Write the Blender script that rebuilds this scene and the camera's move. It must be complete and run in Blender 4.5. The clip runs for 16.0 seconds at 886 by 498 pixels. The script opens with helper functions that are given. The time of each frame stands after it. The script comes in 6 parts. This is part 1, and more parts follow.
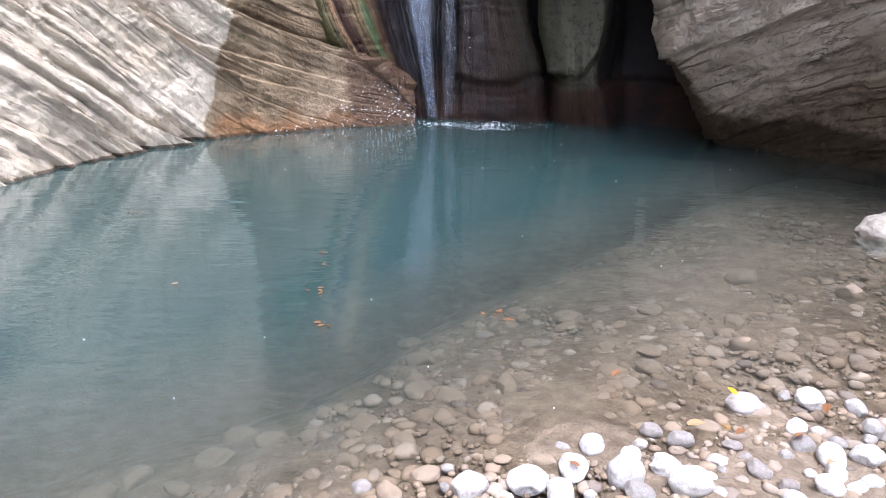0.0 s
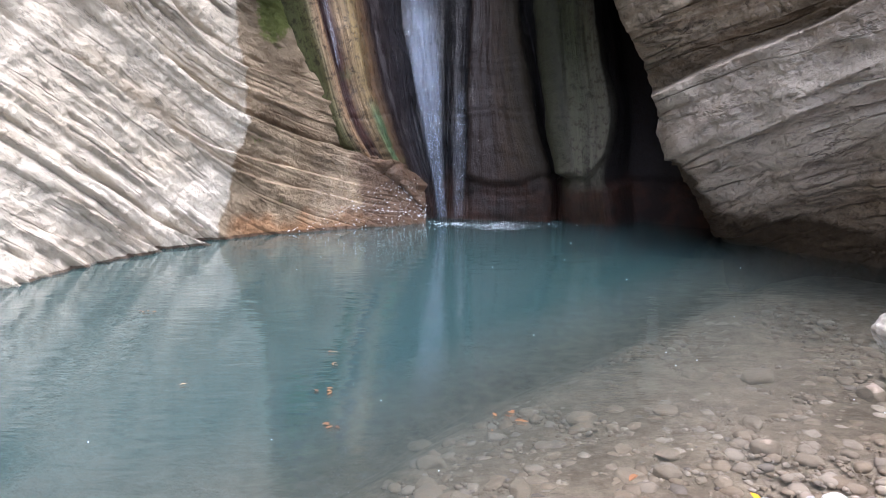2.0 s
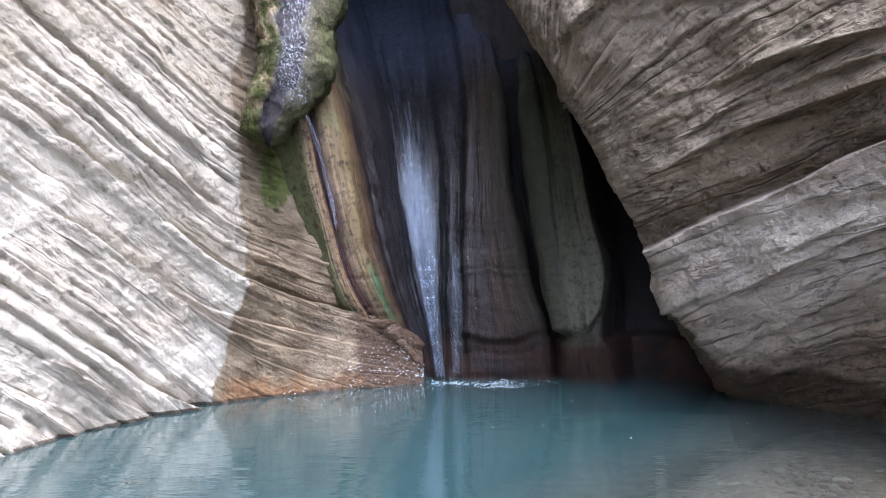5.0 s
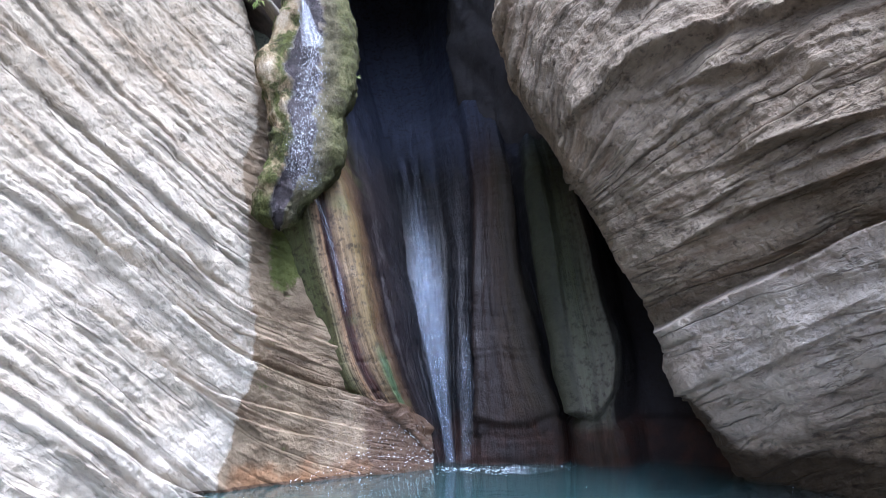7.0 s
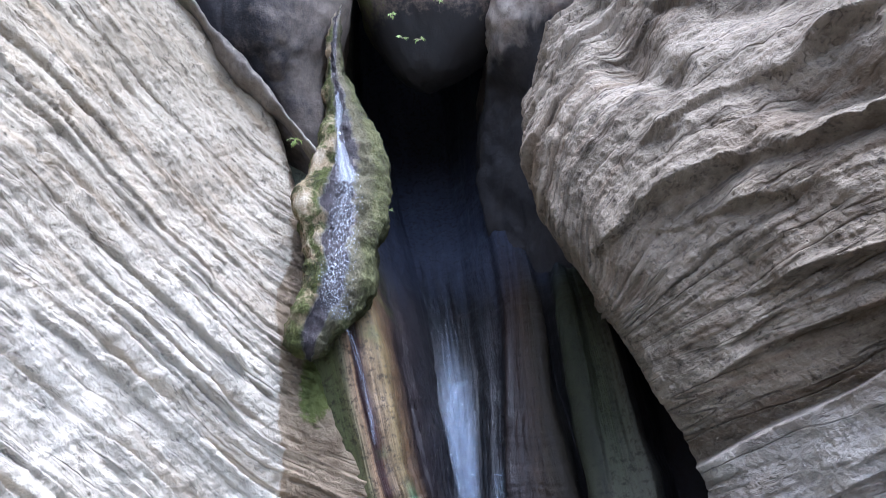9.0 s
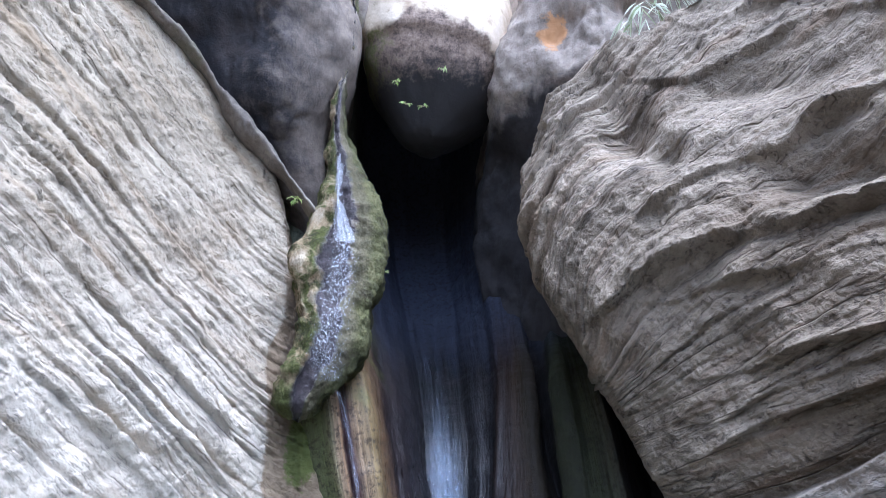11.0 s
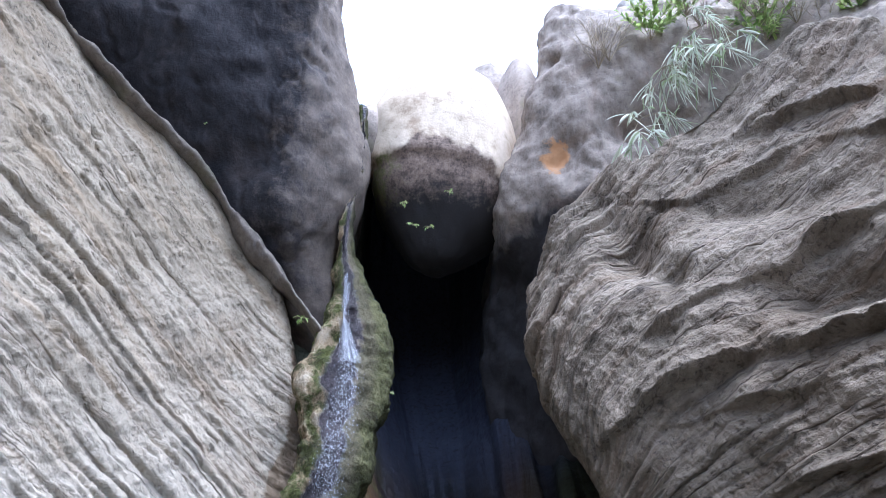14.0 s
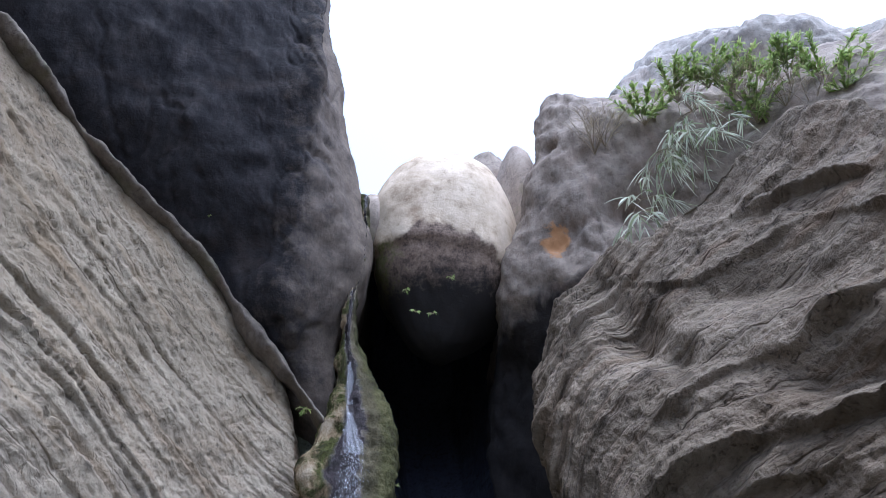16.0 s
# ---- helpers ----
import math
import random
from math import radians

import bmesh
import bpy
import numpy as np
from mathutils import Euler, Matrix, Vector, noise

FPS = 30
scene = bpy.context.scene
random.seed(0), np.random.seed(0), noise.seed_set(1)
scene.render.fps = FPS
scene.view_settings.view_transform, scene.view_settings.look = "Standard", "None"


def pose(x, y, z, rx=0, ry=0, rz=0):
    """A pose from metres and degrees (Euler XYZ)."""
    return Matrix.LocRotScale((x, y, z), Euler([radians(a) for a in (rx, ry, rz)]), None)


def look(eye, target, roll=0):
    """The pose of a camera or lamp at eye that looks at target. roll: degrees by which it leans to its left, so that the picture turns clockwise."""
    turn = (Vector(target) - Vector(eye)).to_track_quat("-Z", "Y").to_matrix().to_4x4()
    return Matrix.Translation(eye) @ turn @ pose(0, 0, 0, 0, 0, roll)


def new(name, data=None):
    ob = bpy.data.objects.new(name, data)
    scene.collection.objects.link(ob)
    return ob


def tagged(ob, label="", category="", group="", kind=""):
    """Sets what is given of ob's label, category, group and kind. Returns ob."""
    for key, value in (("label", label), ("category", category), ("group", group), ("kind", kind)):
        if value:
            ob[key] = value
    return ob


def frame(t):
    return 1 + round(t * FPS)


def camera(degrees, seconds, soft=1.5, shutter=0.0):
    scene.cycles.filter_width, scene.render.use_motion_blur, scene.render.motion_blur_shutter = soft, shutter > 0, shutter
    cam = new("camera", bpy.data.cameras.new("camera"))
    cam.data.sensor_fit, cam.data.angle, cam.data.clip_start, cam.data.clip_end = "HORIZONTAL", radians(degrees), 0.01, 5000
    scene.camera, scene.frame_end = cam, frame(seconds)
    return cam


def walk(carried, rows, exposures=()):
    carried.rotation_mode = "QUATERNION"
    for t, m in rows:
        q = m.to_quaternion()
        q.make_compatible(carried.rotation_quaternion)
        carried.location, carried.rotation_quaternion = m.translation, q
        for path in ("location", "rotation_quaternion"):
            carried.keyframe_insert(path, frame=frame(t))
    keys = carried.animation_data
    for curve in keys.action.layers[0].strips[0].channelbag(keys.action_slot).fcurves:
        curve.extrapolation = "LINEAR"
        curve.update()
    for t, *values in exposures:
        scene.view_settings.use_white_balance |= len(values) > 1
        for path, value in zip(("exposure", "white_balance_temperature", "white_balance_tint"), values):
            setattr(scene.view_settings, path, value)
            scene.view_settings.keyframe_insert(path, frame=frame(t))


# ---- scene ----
cam = camera(61.2, 16.0, soft=0.8)
EYE = (0.0, 0.0, 1.6)  # above the water, which is z = 0
# seconds, yaw, pitch, roll: the camera stands on the shore and tilts up
TURNS = [
    (0.0, 0.05, -21.39, 0.47),
    (0.5, 0.01, -19.79, 0.34),
    (1.0, -0.08, -17.98, 0.67),
    (1.5, 0.06, -16.03, 0.94),
    (2.0, 0.77, -13.83, 0.86),
    (2.5, 0.57, -11.44, 1.36),
    (3.0, 0.48, -8.99, 1.60),
    (3.5, 0.14, -6.42, 1.69),
    (4.0, 0.18, -4.79, 1.73),
    (6.5, 0.85, 3.03, 2.13),
    (7.0, 1.08, 4.50, 2.37),
    (7.5, 2.10, 6.18, 2.55),
    (8.0, 3.05, 9.07, 2.17),
    (8.5, 3.91, 11.65, 2.72),
    (9.0, 3.47, 14.47, 2.32),
    (11.5, 2.49, 20.31, 0.01),
    (12.0, 2.83, 21.77, 0.04),
    (12.5, 3.15, 23.57, -0.70),
    (13.0, 3.66, 25.50, -0.17),
    (13.5, 2.76, 26.46, 0.04),
    (14.0, 2.87, 28.45, -0.05),
    (14.5, 3.43, 29.59, 0.16),
    (15.0, 3.08, 31.10, 0.36),
    (15.5, 3.30, 32.90, 1.05),
    (16.0, 3.71, 35.04, 0.93),
]
# stops: the clip's camera closes down as the sky comes into view
STOPS = [(0.0, -0.45, 5600, 18), (4.0, -0.3, 5350, 17), (7.0, -0.25, 5000, 16), (9.0, -0.25, 4850, 15), (12.5, -0.5, 4750, 15), (14.5, -0.92, 4850, 15), (16.0, -1.55, 4950, 15)]
walk(cam, [(t, pose(*EYE, 90 + pitch, roll, yaw)) for t, yaw, pitch, roll in TURNS], STOPS)

# ---- light: bright overcast sky, soft high sun from the open side of the gorge ----
SUN_EL, SUN_AZ = 74.0, 125.0  # degrees; azimuth clockwise from +y
world = bpy.data.worlds.new("sky")
scene.world = world
world.use_nodes = True
wn, wl = world.node_tree.nodes, world.node_tree.links
sky = wn.new("ShaderNodeTexSky")
sky.sky_type, sky.sun_disc = "NISHITA", False
sky.sun_elevation, sky.sun_rotation = radians(SUN_EL), radians(SUN_AZ)
sky.dust_density, sky.air_density = 5.0, 1.0
grey = wn.new("ShaderNodeHueSaturation")
grey.inputs["Saturation"].default_value = 0.4
grey.inputs["Value"].default_value = 9.0  # bright overcast
wl.new(sky.outputs[0], grey.inputs["Color"])
wl.new(grey.outputs[0], wn["Background"].inputs["Color"])
wn["Background"].inputs["Strength"].default_value = 0.15
sun = new("sun", bpy.data.lights.new("sun", "SUN"))
sun.data.energy, sun.data.angle, sun.data.color = 2.8, radians(35), (1.0, 0.87, 0.72)
_e, _a = radians(SUN_EL), radians(SUN_AZ)
sun.matrix_world = look((math.sin(_a) * math.cos(_e) * 40, math.cos(_a) * math.cos(_e) * 40, math.sin(_e) * 40), (0, 0, 0))
# ---- noise and surfaces in numpy ----
def vnoise(p, seed=0):
    """Smooth value noise, -1 to 1, at points p (n, 3)."""
    low = np.floor(p)
    f = (p - low).astype(np.float32)
    f = f * f * f * (f * (f * 6 - 15) + 10)
    i = low.astype(np.int64).astype(np.uint32)
    kx, ky, kz = np.uint32(374761393), np.uint32(668265263), np.uint32(1442695041)
    hx, hy, hz = i[:, 0] * kx + np.uint32(seed * 974634777 & 0xFFFFFFFF), i[:, 1] * ky, i[:, 2] * kz

    def corner(h):
        h = (h ^ (h >> np.uint32(13))) * np.uint32(1274126177)
        h = (h ^ (h >> np.uint32(16))) * np.uint32(2246822519)
        return ((h ^ (h >> np.uint32(15))) & np.uint32(0xFFFFFF)).astype(np.float32)

    def edge(a, b):
        c0, c1 = corner(a), corner(b)
        return c0 + (c1 - c0) * f[:, 2]

    hx1, hz1 = hx + kx, hz + kz
    hy1 = hy + ky
    a0 = edge(hx + hy + hz, hx + hy + hz1)
    a1 = edge(hx + hy1 + hz, hx + hy1 + hz1)
    b0 = edge(hx1 + hy + hz, hx1 + hy + hz1)
    b1 = edge(hx1 + hy1 + hz, hx1 + hy1 + hz1)
    a0 += (a1 - a0) * f[:, 1]
    b0 += (b1 - b0) * f[:, 1]
    return (a0 + (b0 - a0) * f[:, 0]) / np.float32(8388607.5) - 1


def fbm(p, scale, octaves=4, seed=0, gain=0.5):
    out, amp = 0.0, 1.0
    for k in range(octaves):
        out = out + amp * vnoise(p * (scale * 2.03 ** k) + 17.3 * k, seed + k)
        amp *= gain
    return out


def spline(cp, n):
    """Catmull-Rom through the first axis of cp, n samples spaced by mean length."""
    cp = np.asarray(cp, float)
    step = np.linalg.norm(np.diff(cp, axis=0), axis=-1)
    while step.ndim > 1:
        step = step.mean(axis=-1)
    knots = np.concatenate([[0], np.cumsum(np.maximum(step, 1e-3) ** 0.6)])
    s = np.linspace(0, knots[-1], n)
    k = np.clip(np.searchsorted(knots, s, side="right") - 1, 0, len(cp) - 2)
    ext = np.concatenate([[2 * cp[0] - cp[1]], cp, [2 * cp[-1] - cp[-2]]])
    kn = np.concatenate([[2 * knots[0] - knots[1]], knots, [2 * knots[-1] - knots[-2]]])
    shape = (n,) + (1,) * (cp.ndim - 1)
    p0, p1, p2, p3 = ext[k], ext[k + 1], ext[k + 2], ext[k + 3]
    t0, t1, t2, t3 = (kn[k + j].reshape(shape) for j in range(4))
    t = s.reshape(shape)
    m1 = ((p2 - p0) / (t2 - t0)) * (t2 - t1)
    m2 = ((p3 - p1) / (t3 - t1)) * (t2 - t1)
    x = (t - t1) / (t2 - t1)
    return (2 * x ** 3 - 3 * x ** 2 + 1) * p1 + (x ** 3 - 2 * x ** 2 + x) * m1 + (3 * x ** 2 - 2 * x ** 3) * p2 + (x ** 3 - x ** 2) * m2


def loft(columns, nu, nv):
    """A grid (nu, nv, 3) through control columns."""
    a = spline(np.asarray(columns, float), nu)
    return spline(a.transpose(1, 0, 2), nv).transpose(1, 0, 2)


def grid_normals(g):
    n = np.cross(np.gradient(g, axis=0), np.gradient(g, axis=1))
    return n / np.maximum(np.linalg.norm(n, axis=-1, keepdims=True), 1e-9)


def grid_mesh(name, g, attrs=None, uv=False, flip=False):
    """A mesh from a grid of points, with float attributes per point."""
    nu, nv = g.shape[:2]
    idx = np.arange(nu * nv).reshape(nu, nv)
    quads = np.stack([idx[:-1, :-1], idx[1:, :-1], idx[1:, 1:], idx[:-1, 1:]], -1).reshape(-1, 4)
    if flip:
        quads = quads[:, ::-1]
    me = bpy.data.meshes.new(name)
    me.vertices.add(nu * nv)
    me.vertices.foreach_set("co", g.reshape(-1).astype(np.float32))
    me.loops.add(quads.size)
    me.loops.foreach_set("vertex_index", quads.reshape(-1).astype(np.int32))
    me.polygons.add(len(quads))
    me.polygons.foreach_set("loop_start", np.arange(0, quads.size, 4, dtype=np.int32))
    me.update(calc_edges=True)
    me.polygons.foreach_set("use_smooth", np.ones(len(quads), bool))
    for key, val in (attrs or {}).items():
        at = me.attributes.new(key, "FLOAT", "POINT")
        at.data.foreach_set("value", np.asarray(val, np.float32).reshape(-1))
    return me


def beds(b, seed, thick, spread=0.6):
    """Weathered strata over bed height b: each bed is undercut at its foot, stands proud by its own amount and leans back to its top."""
    rng = np.random.RandomState(seed)
    lo, hi = b.min() - 1, b.max() + 1
    t = thick * np.exp(rng.randn(int((hi - lo) / thick * 2) + 4) * spread)
    edge = lo + np.concatenate([[0], np.cumsum(t)])
    k = np.clip(np.searchsorted(edge, b, side="right") - 1, 0, len(t) - 1)
    h = b - edge[k]
    x = np.clip(h / t[k], 0, 1)
    proud = (0.12 + rng.uniform(0.0, 1.0, len(t) + 1) ** 3)[k]
    back = rng.uniform(0.15, 0.7, len(t) + 1)[k]
    foot = np.minimum(0.25 * t[k], 0.045)
    rise = np.clip(h / foot, 0, 1)
    rise = rise * rise * (3 - 2 * rise)
    return proud * (rise * (1 - back * x ** 3.5) - 0.15) * 1.35


def smooth(a, b, x):
    t = np.clip((x - a) / (b - a), 0, 1)
    return t * t * (3 - 2 * t)


def put(name, me, mat, label, category, kind="structure", parent=None):
    ob = new(name, me)
    if mat:
        me.materials.append(mat)
    if parent:
        ob.parent = parent
        if label:
            tagged(ob, label)
    else:
        tagged(ob, label, category, "", kind)
    return ob


def part(name, bm, mat, parent, label=""):
    me = bpy.data.meshes.new(name)
    bm.to_mesh(me)
    bm.free()
    me.materials.append(mat)
    ob = new(name, me)
    ob.parent = parent
    if label:
        tagged(ob, label)
    return ob


# ---- materials ----
class Nodes:
    """Short hand for a node material."""

    def __init__(self, name):
        self.mat = bpy.data.materials.new(name)
        self.mat.use_nodes = True
        self.t = self.mat.node_tree
        self.bsdf = self.t.nodes["Principled BSDF"]
        self.out = self.t.nodes["Material Output"]

    def add(self, kind, **inputs):
        n = self.t.nodes.new(kind)
        for k, v in inputs.items():
            self.set(n, k.replace("_", " "), v)
        return n

    def set(self, n, key, v):
        s = n.inputs[int(key)] if key.isdigit() else n.inputs[key]
        if hasattr(v, "is_linked"):
            self.t.links.new(v, s)
        else:
            s.default_value = v

    def coords(self):
        return self.add("ShaderNodeTexCoord").outputs["Object"]

    def attr(self, name):
        n = self.add("ShaderNodeAttribute")
        n.attribute_name = name
        return n.outputs["Fac"]

    def noise(self, vec, scale, detail=5.0, rough=0.55, distort=0.0):
        n = self.add("ShaderNodeTexNoise", Vector=vec, Scale=scale, Detail=detail, Roughness=rough, Distortion=distort)
        return n.outputs["Fac"]

    def math(self, op, a, b=0.0, c=0.0, clamp=False):
        n = self.add("ShaderNodeMath")
        n.operation, n.use_clamp = op, clamp
        for i, v in enumerate((a, b, c)):
            self.set(n, str(i), v)
        return n.outputs[0]

    def ramp(self, fac, stops, mode="LINEAR"):
        n = self.add("ShaderNodeValToRGB", Fac=fac)
        r = n.color_ramp
        r.interpolation = mode
        while len(r.elements) < len(stops):
            r.elements.new(0.5)
        for e, (p, c) in zip(r.elements, stops):
            e.position = p
            e.color = (c, c, c, 1) if isinstance(c, (int, float)) else (*c, 1)
        return n.outputs["Color"]

    def mix(self, fac, a, b, mode="MIX"):
        n = self.add("ShaderNodeMix")
        n.data_type, n.blend_type = "RGBA", mode
        self.set(n, "0", fac)
        self.set(n, "6", a if hasattr(a, "is_linked") else (*a, 1))
        self.set(n, "7", b if hasattr(b, "is_linked") else (*b, 1))
        return n.outputs[2]

    def vec(self, x, y, z):
        return self.add("ShaderNodeCombineXYZ", X=x, Y=y, Z=z).outputs[0]

    def xyz(self, v):
        return self.add("ShaderNodeSeparateXYZ", Vector=v).outputs

    def bump(self, height, strength, dist):
        return self.add("ShaderNodeBump", Height=height, Strength=strength, Distance=dist).outputs[0]

    def finish(self, colour, rough, normal=None, spec=0.3):
        self.set(self.bsdf, "Base Color", colour if hasattr(colour, "is_linked") else (*colour, 1))
        self.set(self.bsdf, "Roughness", rough)
        self.set(self.bsdf, "Specular IOR Level", spec)
        if normal is not None:
            self.set(self.bsdf, "Normal", normal)
        return self.mat


def rock_material(name, light, mid, dark, stain, wet_attr=False, damp_shade_foot=False, cracks=0.75, relief=0.7, warm=0.3, laminae=0.5):
    """Bedded sandy limestone: bands along the beds, blotches, pits, brown stains; where the attribute wet is set, darker and glossier."""
    n = Nodes(name)
    co = n.coords()
    bed = n.attr("bed")
    x, y, z = n.xyz(co)
    band = n.noise(n.vec(n.math("MULTIPLY", bed, 6.0), n.math("MULTIPLY", x, 0.8), n.math("MULTIPLY", y, 0.8)), 1.0, 5.0, 0.65)
    blot = n.noise(co, 0.9, 6.0, 0.6)
    grain = n.noise(co, 38.0, 4.0, 0.7)
    pit = n.noise(co, 11.0, 5.0, 0.65)
    lam = n.noise(n.vec(n.math("MULTIPLY", bed, 18.0), n.math("MULTIPLY", x, 3.0), n.math("MULTIPLY", y, 3.0)), 1.0, 5.0, 0.65)
    chip = n.noise(n.vec(n.math("MULTIPLY", bed, 13.0), n.math("MULTIPLY", x, 9.0), n.math("MULTIPLY", y, 9.0)), 1.0, 4.0, 0.6)
    spall = n.noise(n.vec(n.math("MULTIPLY", bed, 7.0), n.math("MULTIPLY", x, 4.0), n.math("MULTIPLY", y, 4.0)), 1.0, 6.0, 0.7)
    base = n.ramp(n.math("ADD", n.math("MULTIPLY", band, 0.55), n.math("MULTIPLY", blot, 0.5)), [(0.26, dark), (0.44, mid), (0.68, light)])
    base = n.mix(n.ramp(n.noise(co, 0.55, 4.0, 0.6, 0.6), [(0.52, 0.0), (0.72, warm)]), base, stain)
    base = n.mix(n.ramp(pit, [(0.33, 0.75), (0.44, 0.0)]), base, dark)
    base = n.mix(n.ramp(chip, [(0.28, 0.4), (0.38, 0.0)]), base, dark)
    pock = n.noise(n.vec(n.math("MULTIPLY", bed, 20.0), n.math("MULTIPLY", x, 13.0), n.math("MULTIPLY", y, 13.0)), 1.0, 3.0, 0.6)
    pocks = n.math("MULTIPLY", n.ramp(pock, [(0.30, 1.0), (0.37, 0.0)]), n.ramp(n.noise(co, 1.9, 3.0, 0.6), [(0.42, 0.0), (0.56, 1.0)]))
    base = n.mix(n.math("MULTIPLY", pocks, 0.75), base, n.mix(0.5, dark, (0.02, 0.016, 0.012)))
    base = n.mix(n.ramp(spall, [(0.34, 0.4), (0.45, 0.0)]), base, dark)
    base = n.mix(n.ramp(spall, [(0.56, 0.0), (0.66, 0.35)]), base, light)
    base = n.mix(n.math("MULTIPLY", n.ramp(grain, [(0.35, 0.0), (0.7, 1.0)]), 0.3), base, light)
    base = n.mix(n.math("MULTIPLY", n.ramp(lam, [(0.36, 1.0), (0.5, 0.0)]), laminae * 0.8), base, dark)
    base = n.mix(n.math("MULTIPLY", n.ramp(n.noise(n.vec(n.math("MULTIPLY", bed, 5.0), n.math("MULTIPLY", x, 0.6), n.math("MULTIPLY", y, 0.6)), 1.0, 5.0, 0.65), [(0.52, 0.0), (0.66, 1.0)]), warm), base, stain)
    # pale: lighter slab on the east wall, painted light low on the west
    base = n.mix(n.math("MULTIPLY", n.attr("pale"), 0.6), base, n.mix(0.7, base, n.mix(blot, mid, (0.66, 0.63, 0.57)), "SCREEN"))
    rough = n.ramp(blot, [(0.3, 0.95), (0.7, 0.8)])
    height = n.math("ADD", n.math("MULTIPLY", grain, 0.8), n.math("ADD", n.math("MULTIPLY", pit, 1.5), n.math("MULTIPLY", band, 0.3)))
    height = n.math("ADD", height, n.math("ADD", n.math("MULTIPLY", lam, laminae), n.math("ADD", n.math("MULTIPLY", chip, 1.1), n.math("MULTIPLY", spall, 1.0))))
    line = n.math("ABSOLUTE", n.math("SUBTRACT", n.noise(n.vec(n.math("MULTIPLY", bed, 2.6), n.math("MULTIPLY", x, 0.35), n.math("MULTIPLY", y, 0.35)), 1.0, 3.0, 0.6), 0.5))
    crack = n.math("MULTIPLY", n.ramp(line, [(0.0, 1.0), (0.024, 0.0)]), n.ramp(n.noise(co, 1.5, 3.0, 0.6), [(0.4, 0.15), (0.55, 1.0)]))
    line = n.math("ABSOLUTE", n.math("SUBTRACT", n.noise(n.vec(n.math("MULTIPLY", bed, 8.0), n.math("MULTIPLY", x, 1.6), n.math("MULTIPLY", y, 1.6)), 1.0, 4.0, 0.65), 0.5))
    split = n.math("MULTIPLY", n.ramp(line, [(0.0, 1.0), (0.018, 0.0)]), n.ramp(n.noise(co, 2.3, 4.0, 0.65), [(0.5, 0.0), (0.6, 1.0)]))
    crack = n.math("MAXIMUM", crack, split)
    base = n.mix(n.math("MULTIPLY", crack, cracks), base, n.mix(0.5, dark, (0.02, 0.016, 0.012)))
    height = n.math("SUBTRACT", height, n.math("ADD", n.math("MULTIPLY", pocks, 1.4), n.math("MULTIPLY", crack, 2.4 * cracks)))
    normal = n.bump(height, relief, 0.035)
    spec = 0.15
    if wet_attr:
        wet = n.attr("wet")
        fade = n.math("ADD", wet, n.math("MULTIPLY", n.math("SUBTRACT", n.noise(co, 4.5, 6.0, 0.7, 0.5), 0.5), 1.1))
        damp = n.ramp(fade, [(0.32, 0.0), (0.5, 1.0)])
        ochre = n.mix(n.ramp(n.noise(co, 1.7, 4.0, 0.6, 0.5), [(0.4, 0.0), (0.62, 1.0)]), (0.135, 0.10, 0.062), (0.26, 0.20, 0.13))
        rust = n.math("MULTIPLY", n.ramp(n.math("ADD", n.attr("rust"), n.math("MULTIPLY", n.math("SUBTRACT", n.noise(co, 3.5, 4.0, 0.6), 0.5), 0.8)), [(0.4, 0.0), (0.62, 1.0)]), 0.65)
        ochre = n.mix(rust, ochre, (0.17, 0.078, 0.028))
        green = n.ramp(n.math("ADD", n.attr("moss"), n.math("MULTIPLY", n.math("SUBTRACT", n.noise(co, 5.0, 5.0, 0.65), 0.5), 1.3)), [(0.5, 0.0), (0.66, 1.0)])
        ochre = n.mix(n.math("MULTIPLY", green, 0.9), ochre, (0.085, 0.095, 0.022))
        wetcol = n.mix(0.35, ochre, base, "MULTIPLY")
        wetcol = n.mix(0.5, wetcol, ochre)
        base = n.mix(damp, base, wetcol)
        base = n.mix(n.math("MULTIPLY", green, 0.65), base, (0.10, 0.115, 0.03))
        soak_shade = n.ramp(n.math("ADD", n.attr("soak_shade"), n.math("MULTIPLY", n.math("SUBTRACT", n.noise(co, 3.0, 5.0, 0.65, 0.5), 0.5), 1.2)), [(0.35, 0.0), (0.6, 0.9)])
        base = n.mix(soak_shade, base, n.mix(pit, (0.016, 0.010, 0.007), (0.10, 0.055, 0.028)))
        film = n.ramp(n.math("ADD", n.attr("film"), n.math("MULTIPLY", n.math("SUBTRACT", n.noise(co, 4.0, 4.0, 0.6), 0.5), 0.8)), [(0.35, 0.0), (0.6, 1.0)])
        rough = n.mix(film, rough, n.ramp(pit, [(0.4, 0.2), (0.6, 0.6)]))
        spec = n.math("ADD", 0.15, n.math("MULTIPLY", film, 0.12))
    if damp_shade_foot:  # algae and damp at the foot, with the undercut's shade painted in
        soak_shade = n.ramp(n.math("ADD", n.attr("soak_shade"), n.math("MULTIPLY", n.math("SUBTRACT", n.noise(co, 2.2, 6.0, 0.65, 0.5), 0.5), 0.9)), [(0.35, 0.0), (0.6, 0.95)])
        base = n.mix(soak_shade, base, n.mix(pit, (0.012, 0.009, 0.006), (0.06, 0.042, 0.022)))
    return n.finish(base, rough, normal, spec)


